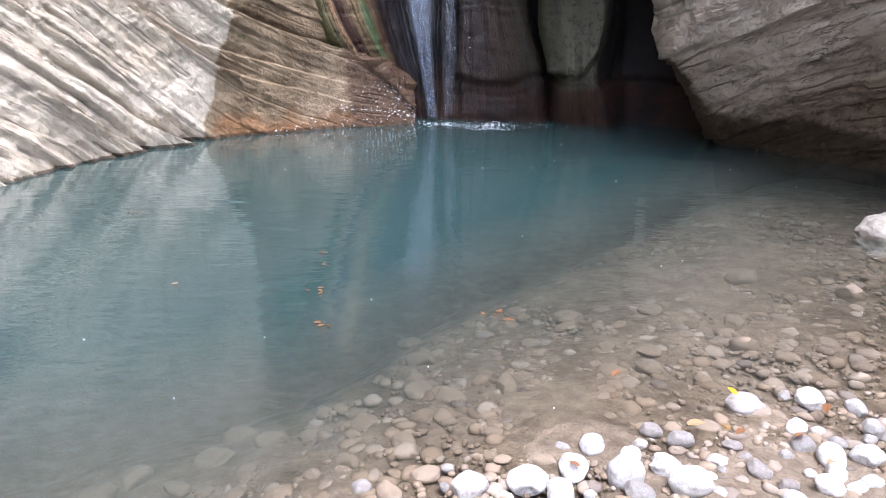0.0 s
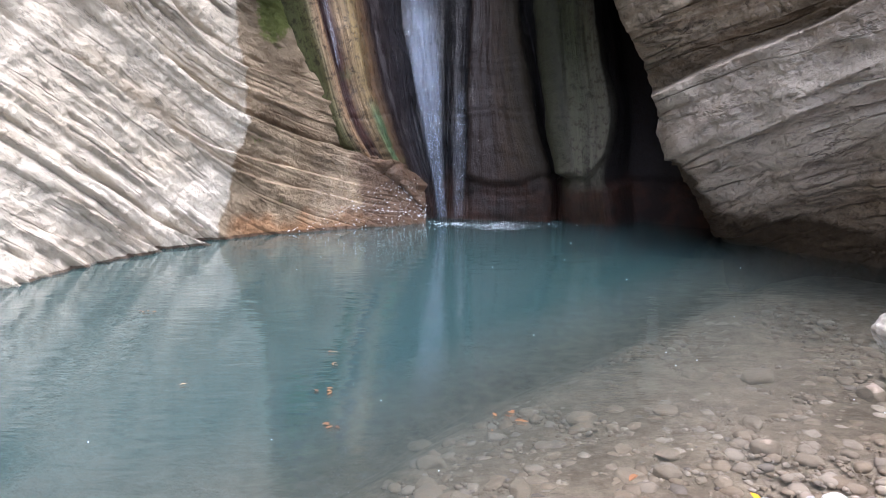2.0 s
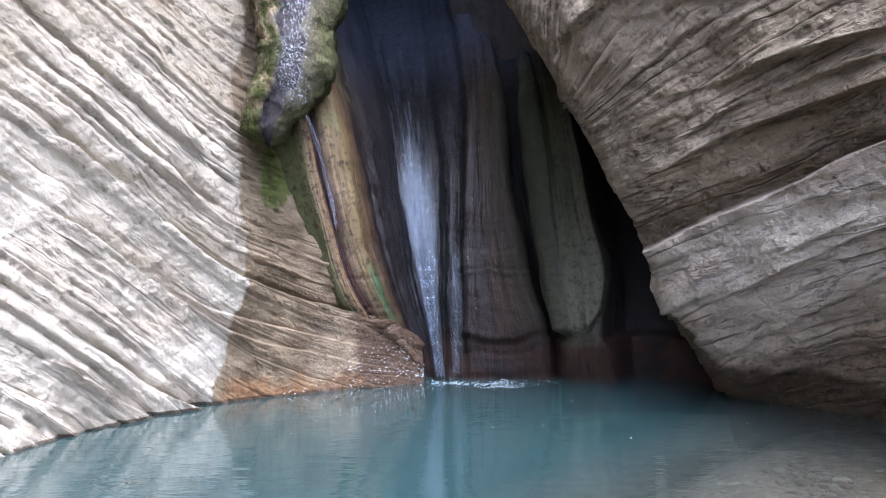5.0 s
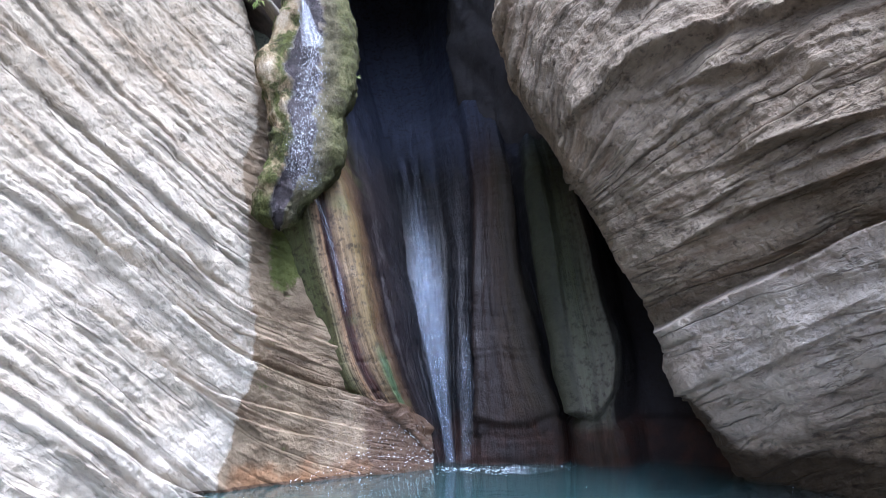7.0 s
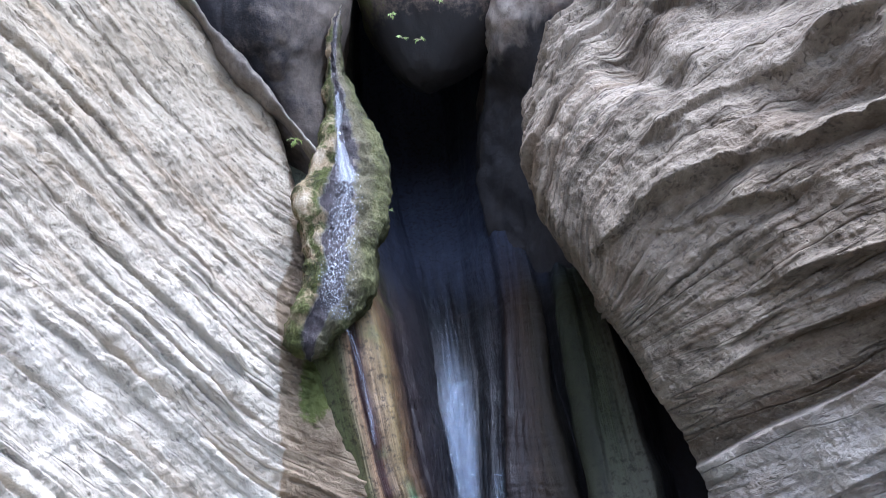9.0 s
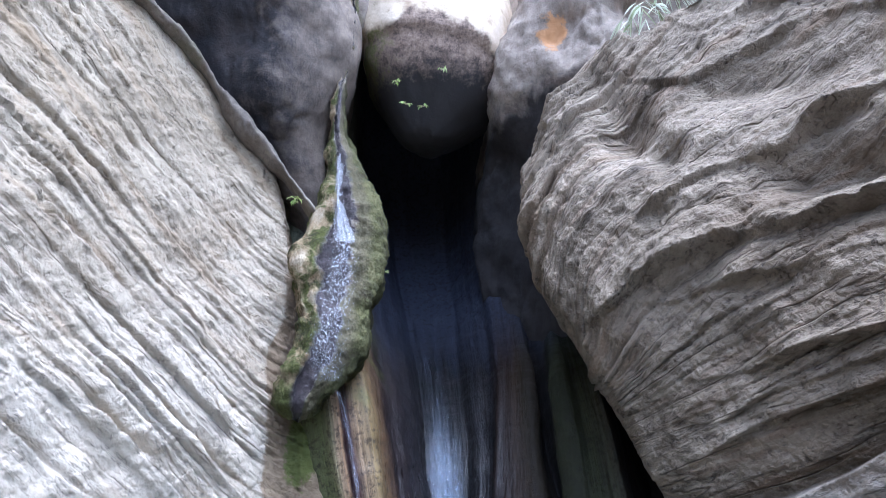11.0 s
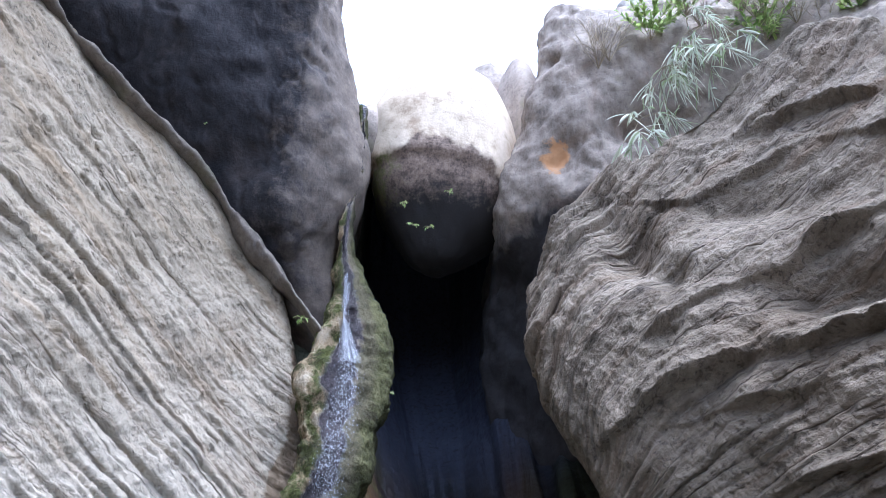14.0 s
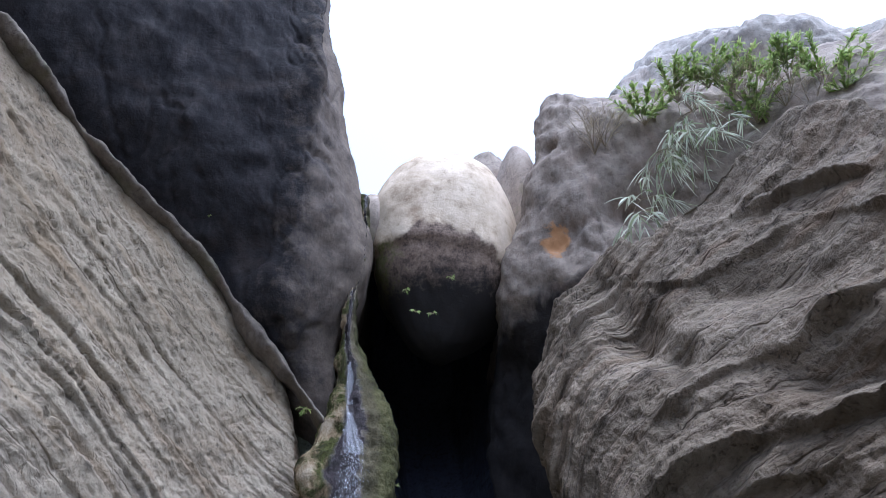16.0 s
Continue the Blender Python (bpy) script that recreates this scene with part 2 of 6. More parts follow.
def streak_material():
    """Wet flowstone with run-off streaks that follow the drop: ochre, rust, moss green and near black; the upper slot's
    shade is painted over it.
    """
    n = Nodes("streaked wet flowstone")
    co, u, v = n.coords(), n.attr("across"), n.attr("down")
    warp = n.math("MULTIPLY", n.math("SUBTRACT", n.noise(co, 1.3, 4.0, 0.55), 0.5), 0.045)
    fine = n.noise(n.vec(n.math("MULTIPLY", u, 70.0), n.math("MULTIPLY", v, 0.45), 0.0), 1.0, 5.0, 0.65)
    uu = n.math("ADD", n.math("ADD", u, warp), n.math("MULTIPLY", n.math("SUBTRACT", fine, 0.5), 0.02))
    left = n.ramp(uu, [(0.0, (0.075, 0.075, 0.034)), (0.05, (0.064, 0.068, 0.026)), (0.085, (0.150, 0.124, 0.068)), (0.10, (0.255, 0.184, 0.112)), (0.125, (0.225, 0.143, 0.079)), (0.145, (0.022, 0.009, 0.007)), (0.175, (0.032, 0.014, 0.011)),
                       (0.195, (0.203, 0.143, 0.079)), (0.235, (0.165, 0.120, 0.053)), (0.265, (0.075, 0.045, 0.022)), (0.30, (0.011, 0.007, 0.007)), (0.37, (0.007, 0.007, 0.009))])
    # 0.73 to 0.752: the gap beside the panel, its shade painted near black
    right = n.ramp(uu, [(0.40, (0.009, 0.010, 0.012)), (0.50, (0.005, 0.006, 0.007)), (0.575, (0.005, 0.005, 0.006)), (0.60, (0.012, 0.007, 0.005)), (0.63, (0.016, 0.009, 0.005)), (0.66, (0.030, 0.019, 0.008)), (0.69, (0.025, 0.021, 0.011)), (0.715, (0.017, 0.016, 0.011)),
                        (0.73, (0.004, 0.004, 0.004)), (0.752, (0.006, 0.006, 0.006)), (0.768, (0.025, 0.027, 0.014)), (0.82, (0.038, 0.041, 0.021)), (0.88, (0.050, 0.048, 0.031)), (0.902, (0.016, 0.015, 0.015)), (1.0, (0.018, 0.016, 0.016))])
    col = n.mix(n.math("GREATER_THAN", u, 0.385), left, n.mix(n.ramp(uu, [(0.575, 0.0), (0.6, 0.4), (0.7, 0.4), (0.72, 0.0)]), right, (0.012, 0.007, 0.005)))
    col = n.mix(n.math("MULTIPLY", n.ramp(fine, [(0.35, 1.0), (0.58, 0.0)]), 0.5), col, (0.010, 0.008, 0.007))
    foot = n.math("ADD", v, n.math("MULTIPLY", n.math("SUBTRACT", n.noise(co, 2.2, 4.0, 0.6), 0.5), 0.4))
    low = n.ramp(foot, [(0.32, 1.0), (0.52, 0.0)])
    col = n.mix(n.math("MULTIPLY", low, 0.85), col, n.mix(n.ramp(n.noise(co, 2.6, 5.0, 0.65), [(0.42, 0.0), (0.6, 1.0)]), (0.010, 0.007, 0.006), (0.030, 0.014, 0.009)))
    pale = n.math("MULTIPLY", n.ramp(n.math("MULTIPLY", foot, 0.25), [(0.14, 1.0), (0.42, 0.0)]), n.ramp(uu, [(0.765, 0.0), (0.79, 0.55), (0.88, 0.55), (0.9, 0.0)]))
    col = n.mix(n.math("MULTIPLY", pale, n.math("SUBTRACT", 1.0, low)), col, (0.105, 0.098, 0.075))
    green = n.ramp(n.math("ADD", n.noise(co, 1.6, 5.0, 0.6), n.math("MULTIPLY", n.math("SUBTRACT", v, 2.6), 0.05)), [(0.52, 0.0), (0.66, 0.5)])
    col = n.mix(n.math("MULTIPLY", green, n.ramp(u, [(0.26, 1.0), (0.34, 0.0)])), col, (0.07, 0.09, 0.025))
    emerald = n.math("MULTIPLY", n.ramp(uu, [(0.215, 0.0), (0.235, 1.0), (0.255, 1.0), (0.27, 0.0)]), n.math("MULTIPLY", n.ramp(v, [(0.5, 0.0), (0.65, 0.8)]), n.ramp(n.math("MULTIPLY", v, 0.5), [(0.55, 1.0), (0.65, 0.0)])))
    col = n.mix(emerald, col, (0.03, 0.075, 0.035))
    # from about 4 m up the slot's shade and blue haze are painted on
    crust = n.ramp(n.math("MULTIPLY", n.math("ADD", v, n.math("MULTIPLY", n.math("SUBTRACT", fine, 0.5), 2.0)), 0.1), [(0.34, 0.0), (0.44, 1.0)])
    col = n.mix(n.math("MULTIPLY", crust, 0.85), col, n.mix(n.ramp(u, [(0.27, 0.0), (0.33, 1.0)]), (0.08, 0.08, 0.055), (0.042, 0.046, 0.064)))
    drip = n.noise(n.vec(n.math("MULTIPLY", u, 150.0), n.math("MULTIPLY", v, 6.0), 0.0), 1.0, 3.0, 0.6)
    speck = n.noise(co, 16.0, 5.0, 0.7)
    col = n.mix(n.ramp(speck, [(0.36, 0.7), (0.5, 0.0)]), col, (0.014, 0.011, 0.009))
    wet = n.math("MULTIPLY", n.ramp(u, [(0.11, 0.0), (0.15, 1.0), (0.62, 1.0), (0.72, 0.0)]), n.ramp(n.math("MULTIPLY", v, 0.2), [(0.4, 1.0), (0.7, 0.0)]))
    rough = n.mix(wet, n.ramp(fine, [(0.35, 0.5), (0.65, 0.8)]), n.ramp(drip, [(0.4, 0.25), (0.6, 0.55)]))
    spec = n.math("ADD", 0.08, n.math("MULTIPLY", wet, 0.12))
    normal = n.bump(n.math("ADD", n.math("ADD", fine, n.math("MULTIPLY", speck, 0.6)), n.math("MULTIPLY", drip, 0.7)), 0.7, 0.03)
    return n.finish(col, rough, normal, spec)


def plain_rock(name, light, mid, dark, extra=None, amount=0.4, spec=0.25, scale=1.0, spot=None, fringe=None, damp=False):
    """Unbedded rock: blotches, lichen, pits."""
    n = Nodes(name)
    co = n.coords()
    x, y, z = n.xyz(co)
    wash = n.noise(n.vec(n.math("MULTIPLY", x, 5.0), n.math("MULTIPLY", y, 5.0), n.math("MULTIPLY", z, 0.55)), 1.0, 6.0, 0.68)
    blot = n.math("ADD", n.math("MULTIPLY", n.noise(co, 2.1 * scale, 8.0, 0.72), 0.6), n.math("MULTIPLY", wash, 0.4))
    pit = n.noise(co, 13.0 * scale, 5.0, 0.65)
    grain = n.noise(co, 46.0 * scale, 3.0, 0.7)
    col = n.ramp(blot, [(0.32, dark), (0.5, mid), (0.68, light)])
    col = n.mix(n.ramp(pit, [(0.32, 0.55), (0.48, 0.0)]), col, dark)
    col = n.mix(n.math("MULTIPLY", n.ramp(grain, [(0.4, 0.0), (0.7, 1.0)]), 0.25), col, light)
    if extra:
        col = n.mix(n.ramp(n.noise(co, 0.9 * scale, 4.0, 0.6, 0.8), [(0.55, 0.0), (0.7, amount)]), col, extra)
    # fringe: slot-side edge painted lighter, both weathered and lit by the sky
    if fringe:
        m = n.math("ADD", n.attr("across"), n.math("MULTIPLY", n.math("SUBTRACT", n.noise(co, 3.2, 6.0, 0.75), 0.5), 0.3))
        col = n.mix(n.ramp(m, [(0.70, 0.0), (0.84, 1.0)]), col, n.mix(pit, n.mix(blot, dark, fringe), fringe))
    if spot:
        m = n.math("ADD", n.attr("stain"), n.math("MULTIPLY", n.math("SUBTRACT", n.noise(co, 3.2, 5.0, 0.65, 0.6), 0.5), 1.4))
        col = n.mix(n.ramp(m, [(0.5, 0.0), (0.66, 0.9)]), col, spot)
    if damp:  # slot shade painted over the foot of the rock
        m = n.math("ADD", n.attr("slot_shade"), n.math("MULTIPLY", n.math("SUBTRACT", n.noise(co, 1.8, 5.0, 0.65, 0.6), 0.5), 0.7))
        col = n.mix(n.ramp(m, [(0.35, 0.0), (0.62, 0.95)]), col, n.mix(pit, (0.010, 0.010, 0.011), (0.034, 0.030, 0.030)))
    h = n.math("ADD", n.math("MULTIPLY", pit, 0.8), n.math("MULTIPLY", grain, 0.4))
    return n.finish(col, n.ramp(blot, [(0.3, 0.95), (0.7, 0.78)]), n.bump(h, 0.6, 0.03), spec)


def chock_material():
    """Chockstone: pale crown painted bright as if sunlit, ragged lower edge, brown and mossy belly."""
    n = Nodes("chockstone rock")
    co = n.coords()
    x, y, z = n.xyz(co)
    blot = n.noise(co, 1.6, 6.0, 0.62, 0.4)
    fine = n.noise(co, 24.0, 5.0, 0.7)
    pit = n.noise(co, 7.0, 6.0, 0.7)
    pale = n.ramp(n.math("ADD", n.math("MULTIPLY", blot, 0.6), n.math("MULTIPLY", pit, 0.4)), [(0.36, (0.33, 0.25, 0.165)), (0.46, (0.52, 0.425, 0.30)), (0.6, (0.66, 0.56, 0.42))])
    pale = n.mix(n.ramp(pit, [(0.30, 0.5), (0.40, 0.0)]), pale, (0.25, 0.19, 0.13))
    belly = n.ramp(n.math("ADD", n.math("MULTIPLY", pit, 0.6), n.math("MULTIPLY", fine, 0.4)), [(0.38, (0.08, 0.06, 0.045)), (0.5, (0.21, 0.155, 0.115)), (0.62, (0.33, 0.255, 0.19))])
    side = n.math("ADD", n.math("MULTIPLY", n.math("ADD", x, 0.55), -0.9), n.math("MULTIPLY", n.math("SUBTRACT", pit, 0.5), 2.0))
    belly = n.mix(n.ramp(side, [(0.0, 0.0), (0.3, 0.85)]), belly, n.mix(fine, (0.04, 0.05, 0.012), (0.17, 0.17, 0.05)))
    # lower belly fades to near black: shade under the stone painted in
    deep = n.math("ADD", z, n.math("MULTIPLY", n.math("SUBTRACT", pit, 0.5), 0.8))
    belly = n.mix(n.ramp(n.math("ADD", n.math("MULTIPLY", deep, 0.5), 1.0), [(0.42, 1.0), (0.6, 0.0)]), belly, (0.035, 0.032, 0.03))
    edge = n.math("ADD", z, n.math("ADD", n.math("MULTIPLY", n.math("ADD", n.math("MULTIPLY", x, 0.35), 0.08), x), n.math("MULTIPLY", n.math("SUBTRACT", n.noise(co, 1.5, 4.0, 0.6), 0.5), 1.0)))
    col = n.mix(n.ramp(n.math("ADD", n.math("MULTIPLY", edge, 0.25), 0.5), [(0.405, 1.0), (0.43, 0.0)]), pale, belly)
    return n.finish(col, 0.85, n.bump(n.math("ADD", n.math("MULTIPLY", fine, 0.4), pit), 0.35, 0.04), 0.25)


def moss_material():
    """Tufa drape: tan crust and moss on the flanks, dark wet rock under the cascade."""
    n = Nodes("moss over tufa")
    co, u, v = n.coords(), n.attr("across"), n.attr("down")
    a = n.noise(co, 3.2, 6.0, 0.65, 0.5)
    fine = n.noise(co, 42.0, 4.0, 0.75)
    tone = n.math("ADD", n.math("MULTIPLY", a, 0.7), n.math("MULTIPLY", fine, 0.3))
    moss = n.ramp(tone, [(0.36, (0.022, 0.020, 0.011)), (0.46, (0.042, 0.045, 0.013)), (0.55, (0.085, 0.09, 0.026)), (0.66, (0.17, 0.16, 0.07))])
    crust = n.ramp(tone, [(0.35, (0.035, 0.03, 0.018)), (0.5, (0.085, 0.075, 0.042)), (0.65, (0.16, 0.14, 0.085))])
    tan = n.ramp(tone, [(0.36, (0.12, 0.085, 0.045)), (0.5, (0.27, 0.205, 0.12)), (0.64, (0.42, 0.36, 0.26))])
    wet = n.ramp(tone, [(0.35, (0.014, 0.011, 0.012)), (0.6, (0.055, 0.045, 0.045))])
    uu = n.math("ADD", u, n.math("MULTIPLY", n.math("SUBTRACT", a, 0.5), 0.35))
    west = n.mix(n.ramp(n.noise(co, 2.1, 5.0, 0.65, 0.6), [(0.44, 0.0), (0.54, 1.0)]), tan, moss)
    west = n.mix(n.ramp(n.math("ADD", v, n.math("MULTIPLY", n.math("SUBTRACT", a, 0.5), 0.3)), [(0.80, 0.0), (0.88, 0.9)]), west, moss)
    col = n.mix(n.ramp(uu, [(0.6, 0.0), (0.66, 1.0)]), west, crust)
    col = n.mix(n.ramp(uu, [(0.78, 0.0), (0.88, 0.6)]), col, moss)
    run = n.ramp(uu, [(0.24, 0.0), (0.30, 1.0), (0.60, 1.0), (0.66, 0.0)])
    col = n.mix(run, col, wet)
    rough = n.mix(run, (0.9, 0.9, 0.9), (0.22, 0.22, 0.22))
    return n.finish(col, rough, n.bump(n.math("ADD", fine, a), 0.9, 0.05), n.math("ADD", 0.12, n.math("MULTIPLY", run, 0.15)))


def stone_material(name, stops, rough, silt=0.0):
    """River stones: one tone each, with speckle and veins."""
    n = Nodes(name)
    co = n.coords()
    rnd = n.add("ShaderNodeObjectInfo").outputs["Random"]
    col = n.ramp(rnd, stops)
    sh = n.add("ShaderNodeVectorMath")
    sh.operation = "ADD"
    n.set(sh, "0", co)
    n.set(sh, "1", n.vec(n.math("MULTIPLY", rnd, 31.0), n.math("MULTIPLY", rnd, 17.0), 0.0))
    p = sh.outputs[0]
    blot = n.noise(p, 9.0, 6.0, 0.65, 0.3)
    col = n.mix(n.ramp(blot, [(0.38, 0.5), (0.55, 0.0)]), col, (0.13, 0.11, 0.095))
    vein = n.noise(p, 24.0, 3.0, 0.6, 1.5)
    col = n.mix(n.ramp(vein, [(0.55, 0.0), (0.64, 0.35), (0.7, 0.0)]), col, (0.6, 0.58, 0.55))
    if silt:
        col = n.mix(n.ramp(n.noise(p, 5.0, 4.0, 0.6), [(0.3, silt), (0.7, silt * 0.7)]), col, (0.20, 0.155, 0.11))
    return n.finish(col, rough, n.bump(n.math("ADD", blot, n.noise(p, 70.0, 3.0, 0.7)), 0.3, 0.02), 0.35)


def bed_material():
    """Silt and grit of the pool bed and the shore."""
    n = Nodes("silt and grit")
    co = n.coords()
    big = n.noise(co, 1.1, 5.0, 0.6, 0.4)
    mid = n.noise(co, 9.0, 6.0, 0.65)
    fine = n.noise(co, 70.0, 4.0, 0.7)
    col = n.ramp(n.math("ADD", n.math("MULTIPLY", big, 0.5), n.math("MULTIPLY", mid, 0.5)), [(0.38, (0.10, 0.074, 0.048)), (0.5, (0.20, 0.155, 0.11)), (0.6, (0.29, 0.232, 0.17))])
    vor = n.add("ShaderNodeTexVoronoi", Vector=co, Scale=26.0)
    col = n.mix(n.ramp(vor.outputs["Distance"], [(0.0, 0.4), (0.5, 0.0)]), col, (0.26, 0.205, 0.15))
    col = n.mix(n.ramp(fine, [(0.35, 0.45), (0.5, 0.0)]), col, (0.13, 0.095, 0.062))
    return n.finish(col, 0.85, n.bump(n.math("ADD", mid, n.math("MULTIPLY", fine, 0.6)), 0.9, 0.05), 0.3)


def water_material():
    """Turbid turquoise pool: the deeper, the less the bed shows (attribute depth, metres)."""
    n = Nodes("turbid pool water")
    n.t.nodes.remove(n.bsdf)
    co = n.coords()
    x, y, z = n.xyz(co)
    depth = n.attr("depth")
    cloud = n.math("ADD", depth, n.math("MULTIPLY", n.math("SUBTRACT", n.noise(co, 1.2, 4.0, 0.6), 0.5), n.math("MULTIPLY", depth, 0.5)))
    clear = n.math("POWER", 2.718, n.math("MULTIPLY", cloud, -3.5), clamp=True)
    murk = n.math("SUBTRACT", 1.0, clear, clamp=True)
    tone = n.mix(n.ramp(depth, [(0.1, 0.0), (0.6, 1.0)]), (0.066, 0.078, 0.068), (0.024, 0.049, 0.049))
    scatter = n.add("ShaderNodeBsdfDiffuse", Color=tone)
    through_ = n.add("ShaderNodeBsdfTransparent", Color=n.mix(n.ramp(depth, [(0.0, 0.0), (0.7, 1.0)]), (0.97, 0.97, 0.95), (0.72, 0.86, 0.84)))
    body = n.add("ShaderNodeMixShader", Fac=murk)
    n.t.links.new(through_.outputs[0], body.inputs[1])
    n.t.links.new(scatter.outputs[0], body.inputs[2])
    wv = n.vec(n.math("MULTIPLY", x, 0.6), n.math("MULTIPLY", y, 1.9), 0.0)
    ripple = n.math("ADD", n.noise(wv, 3.0, 3.0, 0.5, 0.6), n.math("MULTIPLY", n.noise(wv, 14.0, 2.0, 0.5), 0.22))
    calm = n.ramp(y, [(0.0, 0.5), (1.0, 1.0)])
    normal = n.bump(n.math("MULTIPLY", ripple, calm), 0.11, 0.05)
    gloss = n.add("ShaderNodeBsdfGlossy", Color=(1, 1, 1, 1), Roughness=0.03, Normal=normal)
    fr = n.add("ShaderNodeFresnel", IOR=1.6, Normal=normal)
    top = n.add("ShaderNodeMixShader", Fac=n.math("MULTIPLY", fr.outputs[0], 1.5, clamp=True))
    n.t.links.new(body.outputs[0], top.inputs[1])
    n.t.links.new(gloss.outputs[0], top.inputs[2])
    n.t.links.new(top.outputs[0], n.out.inputs[0])
    return n.mat


def fall_material(name, lo, hi, fade=0.6, across=16.0, flecks=0.3, tint=(0.31, 0.39, 0.57), most=0.68, core=0.35):
    """Thin falling water: strands of white over clear film."""
    n = Nodes(name)
    u, v = n.attr("across"), n.attr("down")
    strand = n.noise(n.vec(n.math("MULTIPLY", u, across), n.math("MULTIPLY", v, 3.5), 0.0), 1.0, 6.0, 0.7)
    fleck = n.noise(n.vec(n.math("MULTIPLY", u, 34.0), n.math("MULTIPLY", v, 90.0), 3.0), 1.0, 3.0, 0.7, 0.8)
    edge = n.math("MULTIPLY", n.math("MULTIPLY", u, n.math("SUBTRACT", 1.0, u)), 4.0)
    body = n.math("ADD", n.math("MULTIPLY", strand, 1.0 - flecks), n.math("ADD", n.math("MULTIPLY", fleck, flecks), n.math("MULTIPLY", n.math("SUBTRACT", edge, 0.6), core)))
    body = n.math("SUBTRACT", body, n.math("MULTIPLY", n.ramp(v, [(fade, 0.0), (1.0, 1.0)]), 0.5))
    alpha = n.ramp(body, [(lo, 0.0), (hi, most)])
    mat = n.finish(tint, 0.25, n.bump(n.math("ADD", strand, fleck), 0.7, 0.03), 0.6)
    n.set(n.bsdf, "Alpha", alpha)
    return mat


def leaf_material(name, a, b, c):
    n = Nodes(name)
    r = n.add("ShaderNodeNewGeometry").outputs["Random Per Island"]
    col = n.ramp(r, [(0.1, a), (0.5, b), (0.9, c)])
    m = n.finish(col, 0.6, None, 0.3)
    glow = n.add("ShaderNodeBsdfTranslucent", Color=col)
    both = n.add("ShaderNodeMixShader", Fac=0.45)
    n.t.links.new(n.bsdf.outputs[0], both.inputs[1])
    n.t.links.new(glow.outputs[0], both.inputs[2])
    n.t.links.new(both.outputs[0], n.out.inputs[0])
    return m


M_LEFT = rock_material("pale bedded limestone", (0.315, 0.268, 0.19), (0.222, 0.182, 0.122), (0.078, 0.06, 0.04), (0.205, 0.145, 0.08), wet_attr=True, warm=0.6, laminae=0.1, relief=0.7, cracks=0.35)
M_RIGHT = rock_material("grey bedded limestone", (0.28, 0.232, 0.168), (0.125, 0.10, 0.069), (0.028, 0.0215, 0.016), (0.13, 0.083, 0.045), warm=0.5, laminae=0.2, damp_shade_foot=True, cracks=0.45, relief=0.85)
M_CHUTE = streak_material()
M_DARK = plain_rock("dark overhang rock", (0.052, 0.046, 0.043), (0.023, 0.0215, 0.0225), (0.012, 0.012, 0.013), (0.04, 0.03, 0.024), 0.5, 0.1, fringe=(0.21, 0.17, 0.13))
M_RIM = plain_rock("grey-brown rim rock", (0.20, 0.17, 0.13), (0.12, 0.10, 0.078), (0.045, 0.038, 0.03), (0.09, 0.095, 0.035), 0.5)
# damp here darkens the foot to stand in for shade in the slot
M_STAIN = plain_rock("stained grey rock", (0.40, 0.34, 0.27), (0.255, 0.21, 0.165), (0.085, 0.07, 0.056), (0.26, 0.17, 0.11), 0.35, spot=(0.42, 0.22, 0.09), damp=True)
M_BOULDER = plain_rock("pale boulder rock", (0.46, 0.39, 0.32), (0.33, 0.275, 0.22), (0.15, 0.12, 0.095), (0.15, 0.15, 0.06), 0.7)
M_CRAG = plain_rock("weathered crag rock", (0.48, 0.44, 0.385), (0.33, 0.30, 0.255), (0.12, 0.11, 0.10), (0.35, 0.24, 0.17), 0.3)
M_MOSS = moss_material()
M_CHOCK = chock_material()
M_DRY = stone_material("dry river stone", [(0.0, (0.14, 0.128, 0.12)), (0.25, (0.24, 0.228, 0.215)), (0.45, (0.19, 0.168, 0.155)), (0.65, (0.34, 0.33, 0.32)), (0.8, (0.50, 0.49, 0.475)), (1.0, (0.16, 0.14, 0.125))], 0.6)
M_PALE = stone_material("whitish dry river stone", [(0.0, (0.40, 0.38, 0.35)), (0.4, (0.50, 0.49, 0.47)), (0.7, (0.34, 0.305, 0.27)), (1.0, (0.54, 0.53, 0.51))], 0.65)
M_SUNK = stone_material("silted river stone", [(0.0, (0.17, 0.12, 0.08)), (0.4, (0.25, 0.19, 0.13)), (0.7, (0.16, 0.125, 0.10)), (1.0, (0.27, 0.21, 0.15))], 0.75, 0.85)
M_BED = bed_material()
M_WATER = water_material()
M_FALL = fall_material("falling water", 0.34, 0.85, tint=(0.33, 0.39, 0.49), most=0.55)
M_SIDE = fall_material("side cascade water", 0.54, 0.68, 0.99, 14.0, 0.9, (0.62, 0.63, 0.65), 0.75, 0.10)
M_STRAND = fall_material("dense strand water", 0.46, 0.80, 0.5, 7.0, 0.2, (0.33, 0.39, 0.49), 0.5)
M_GUSH = fall_material("gushing water", 0.44, 0.66, 0.99, 12.0, 0.85, (0.68, 0.70, 0.74), 0.75, 0.10)
# white flecks of this film stand in for glints on the wet rock
M_FILM = fall_material("broken film of water", 0.60, 0.74, 0.8, 14.0, 0.85, (0.42, 0.48, 0.56), 0.4)
M_DRIP = fall_material("dripping water", 0.60, 0.75, 0.9, 8.0, 0.6, (0.6, 0.65, 0.75), 0.7)
M_FOAM = Nodes("foam").finish((0.8, 0.82, 0.84), 0.4)
M_BROWN = leaf_material("dead leaf", (0.22, 0.09, 0.04), (0.26, 0.13, 0.06), (0.14, 0.07, 0.04))
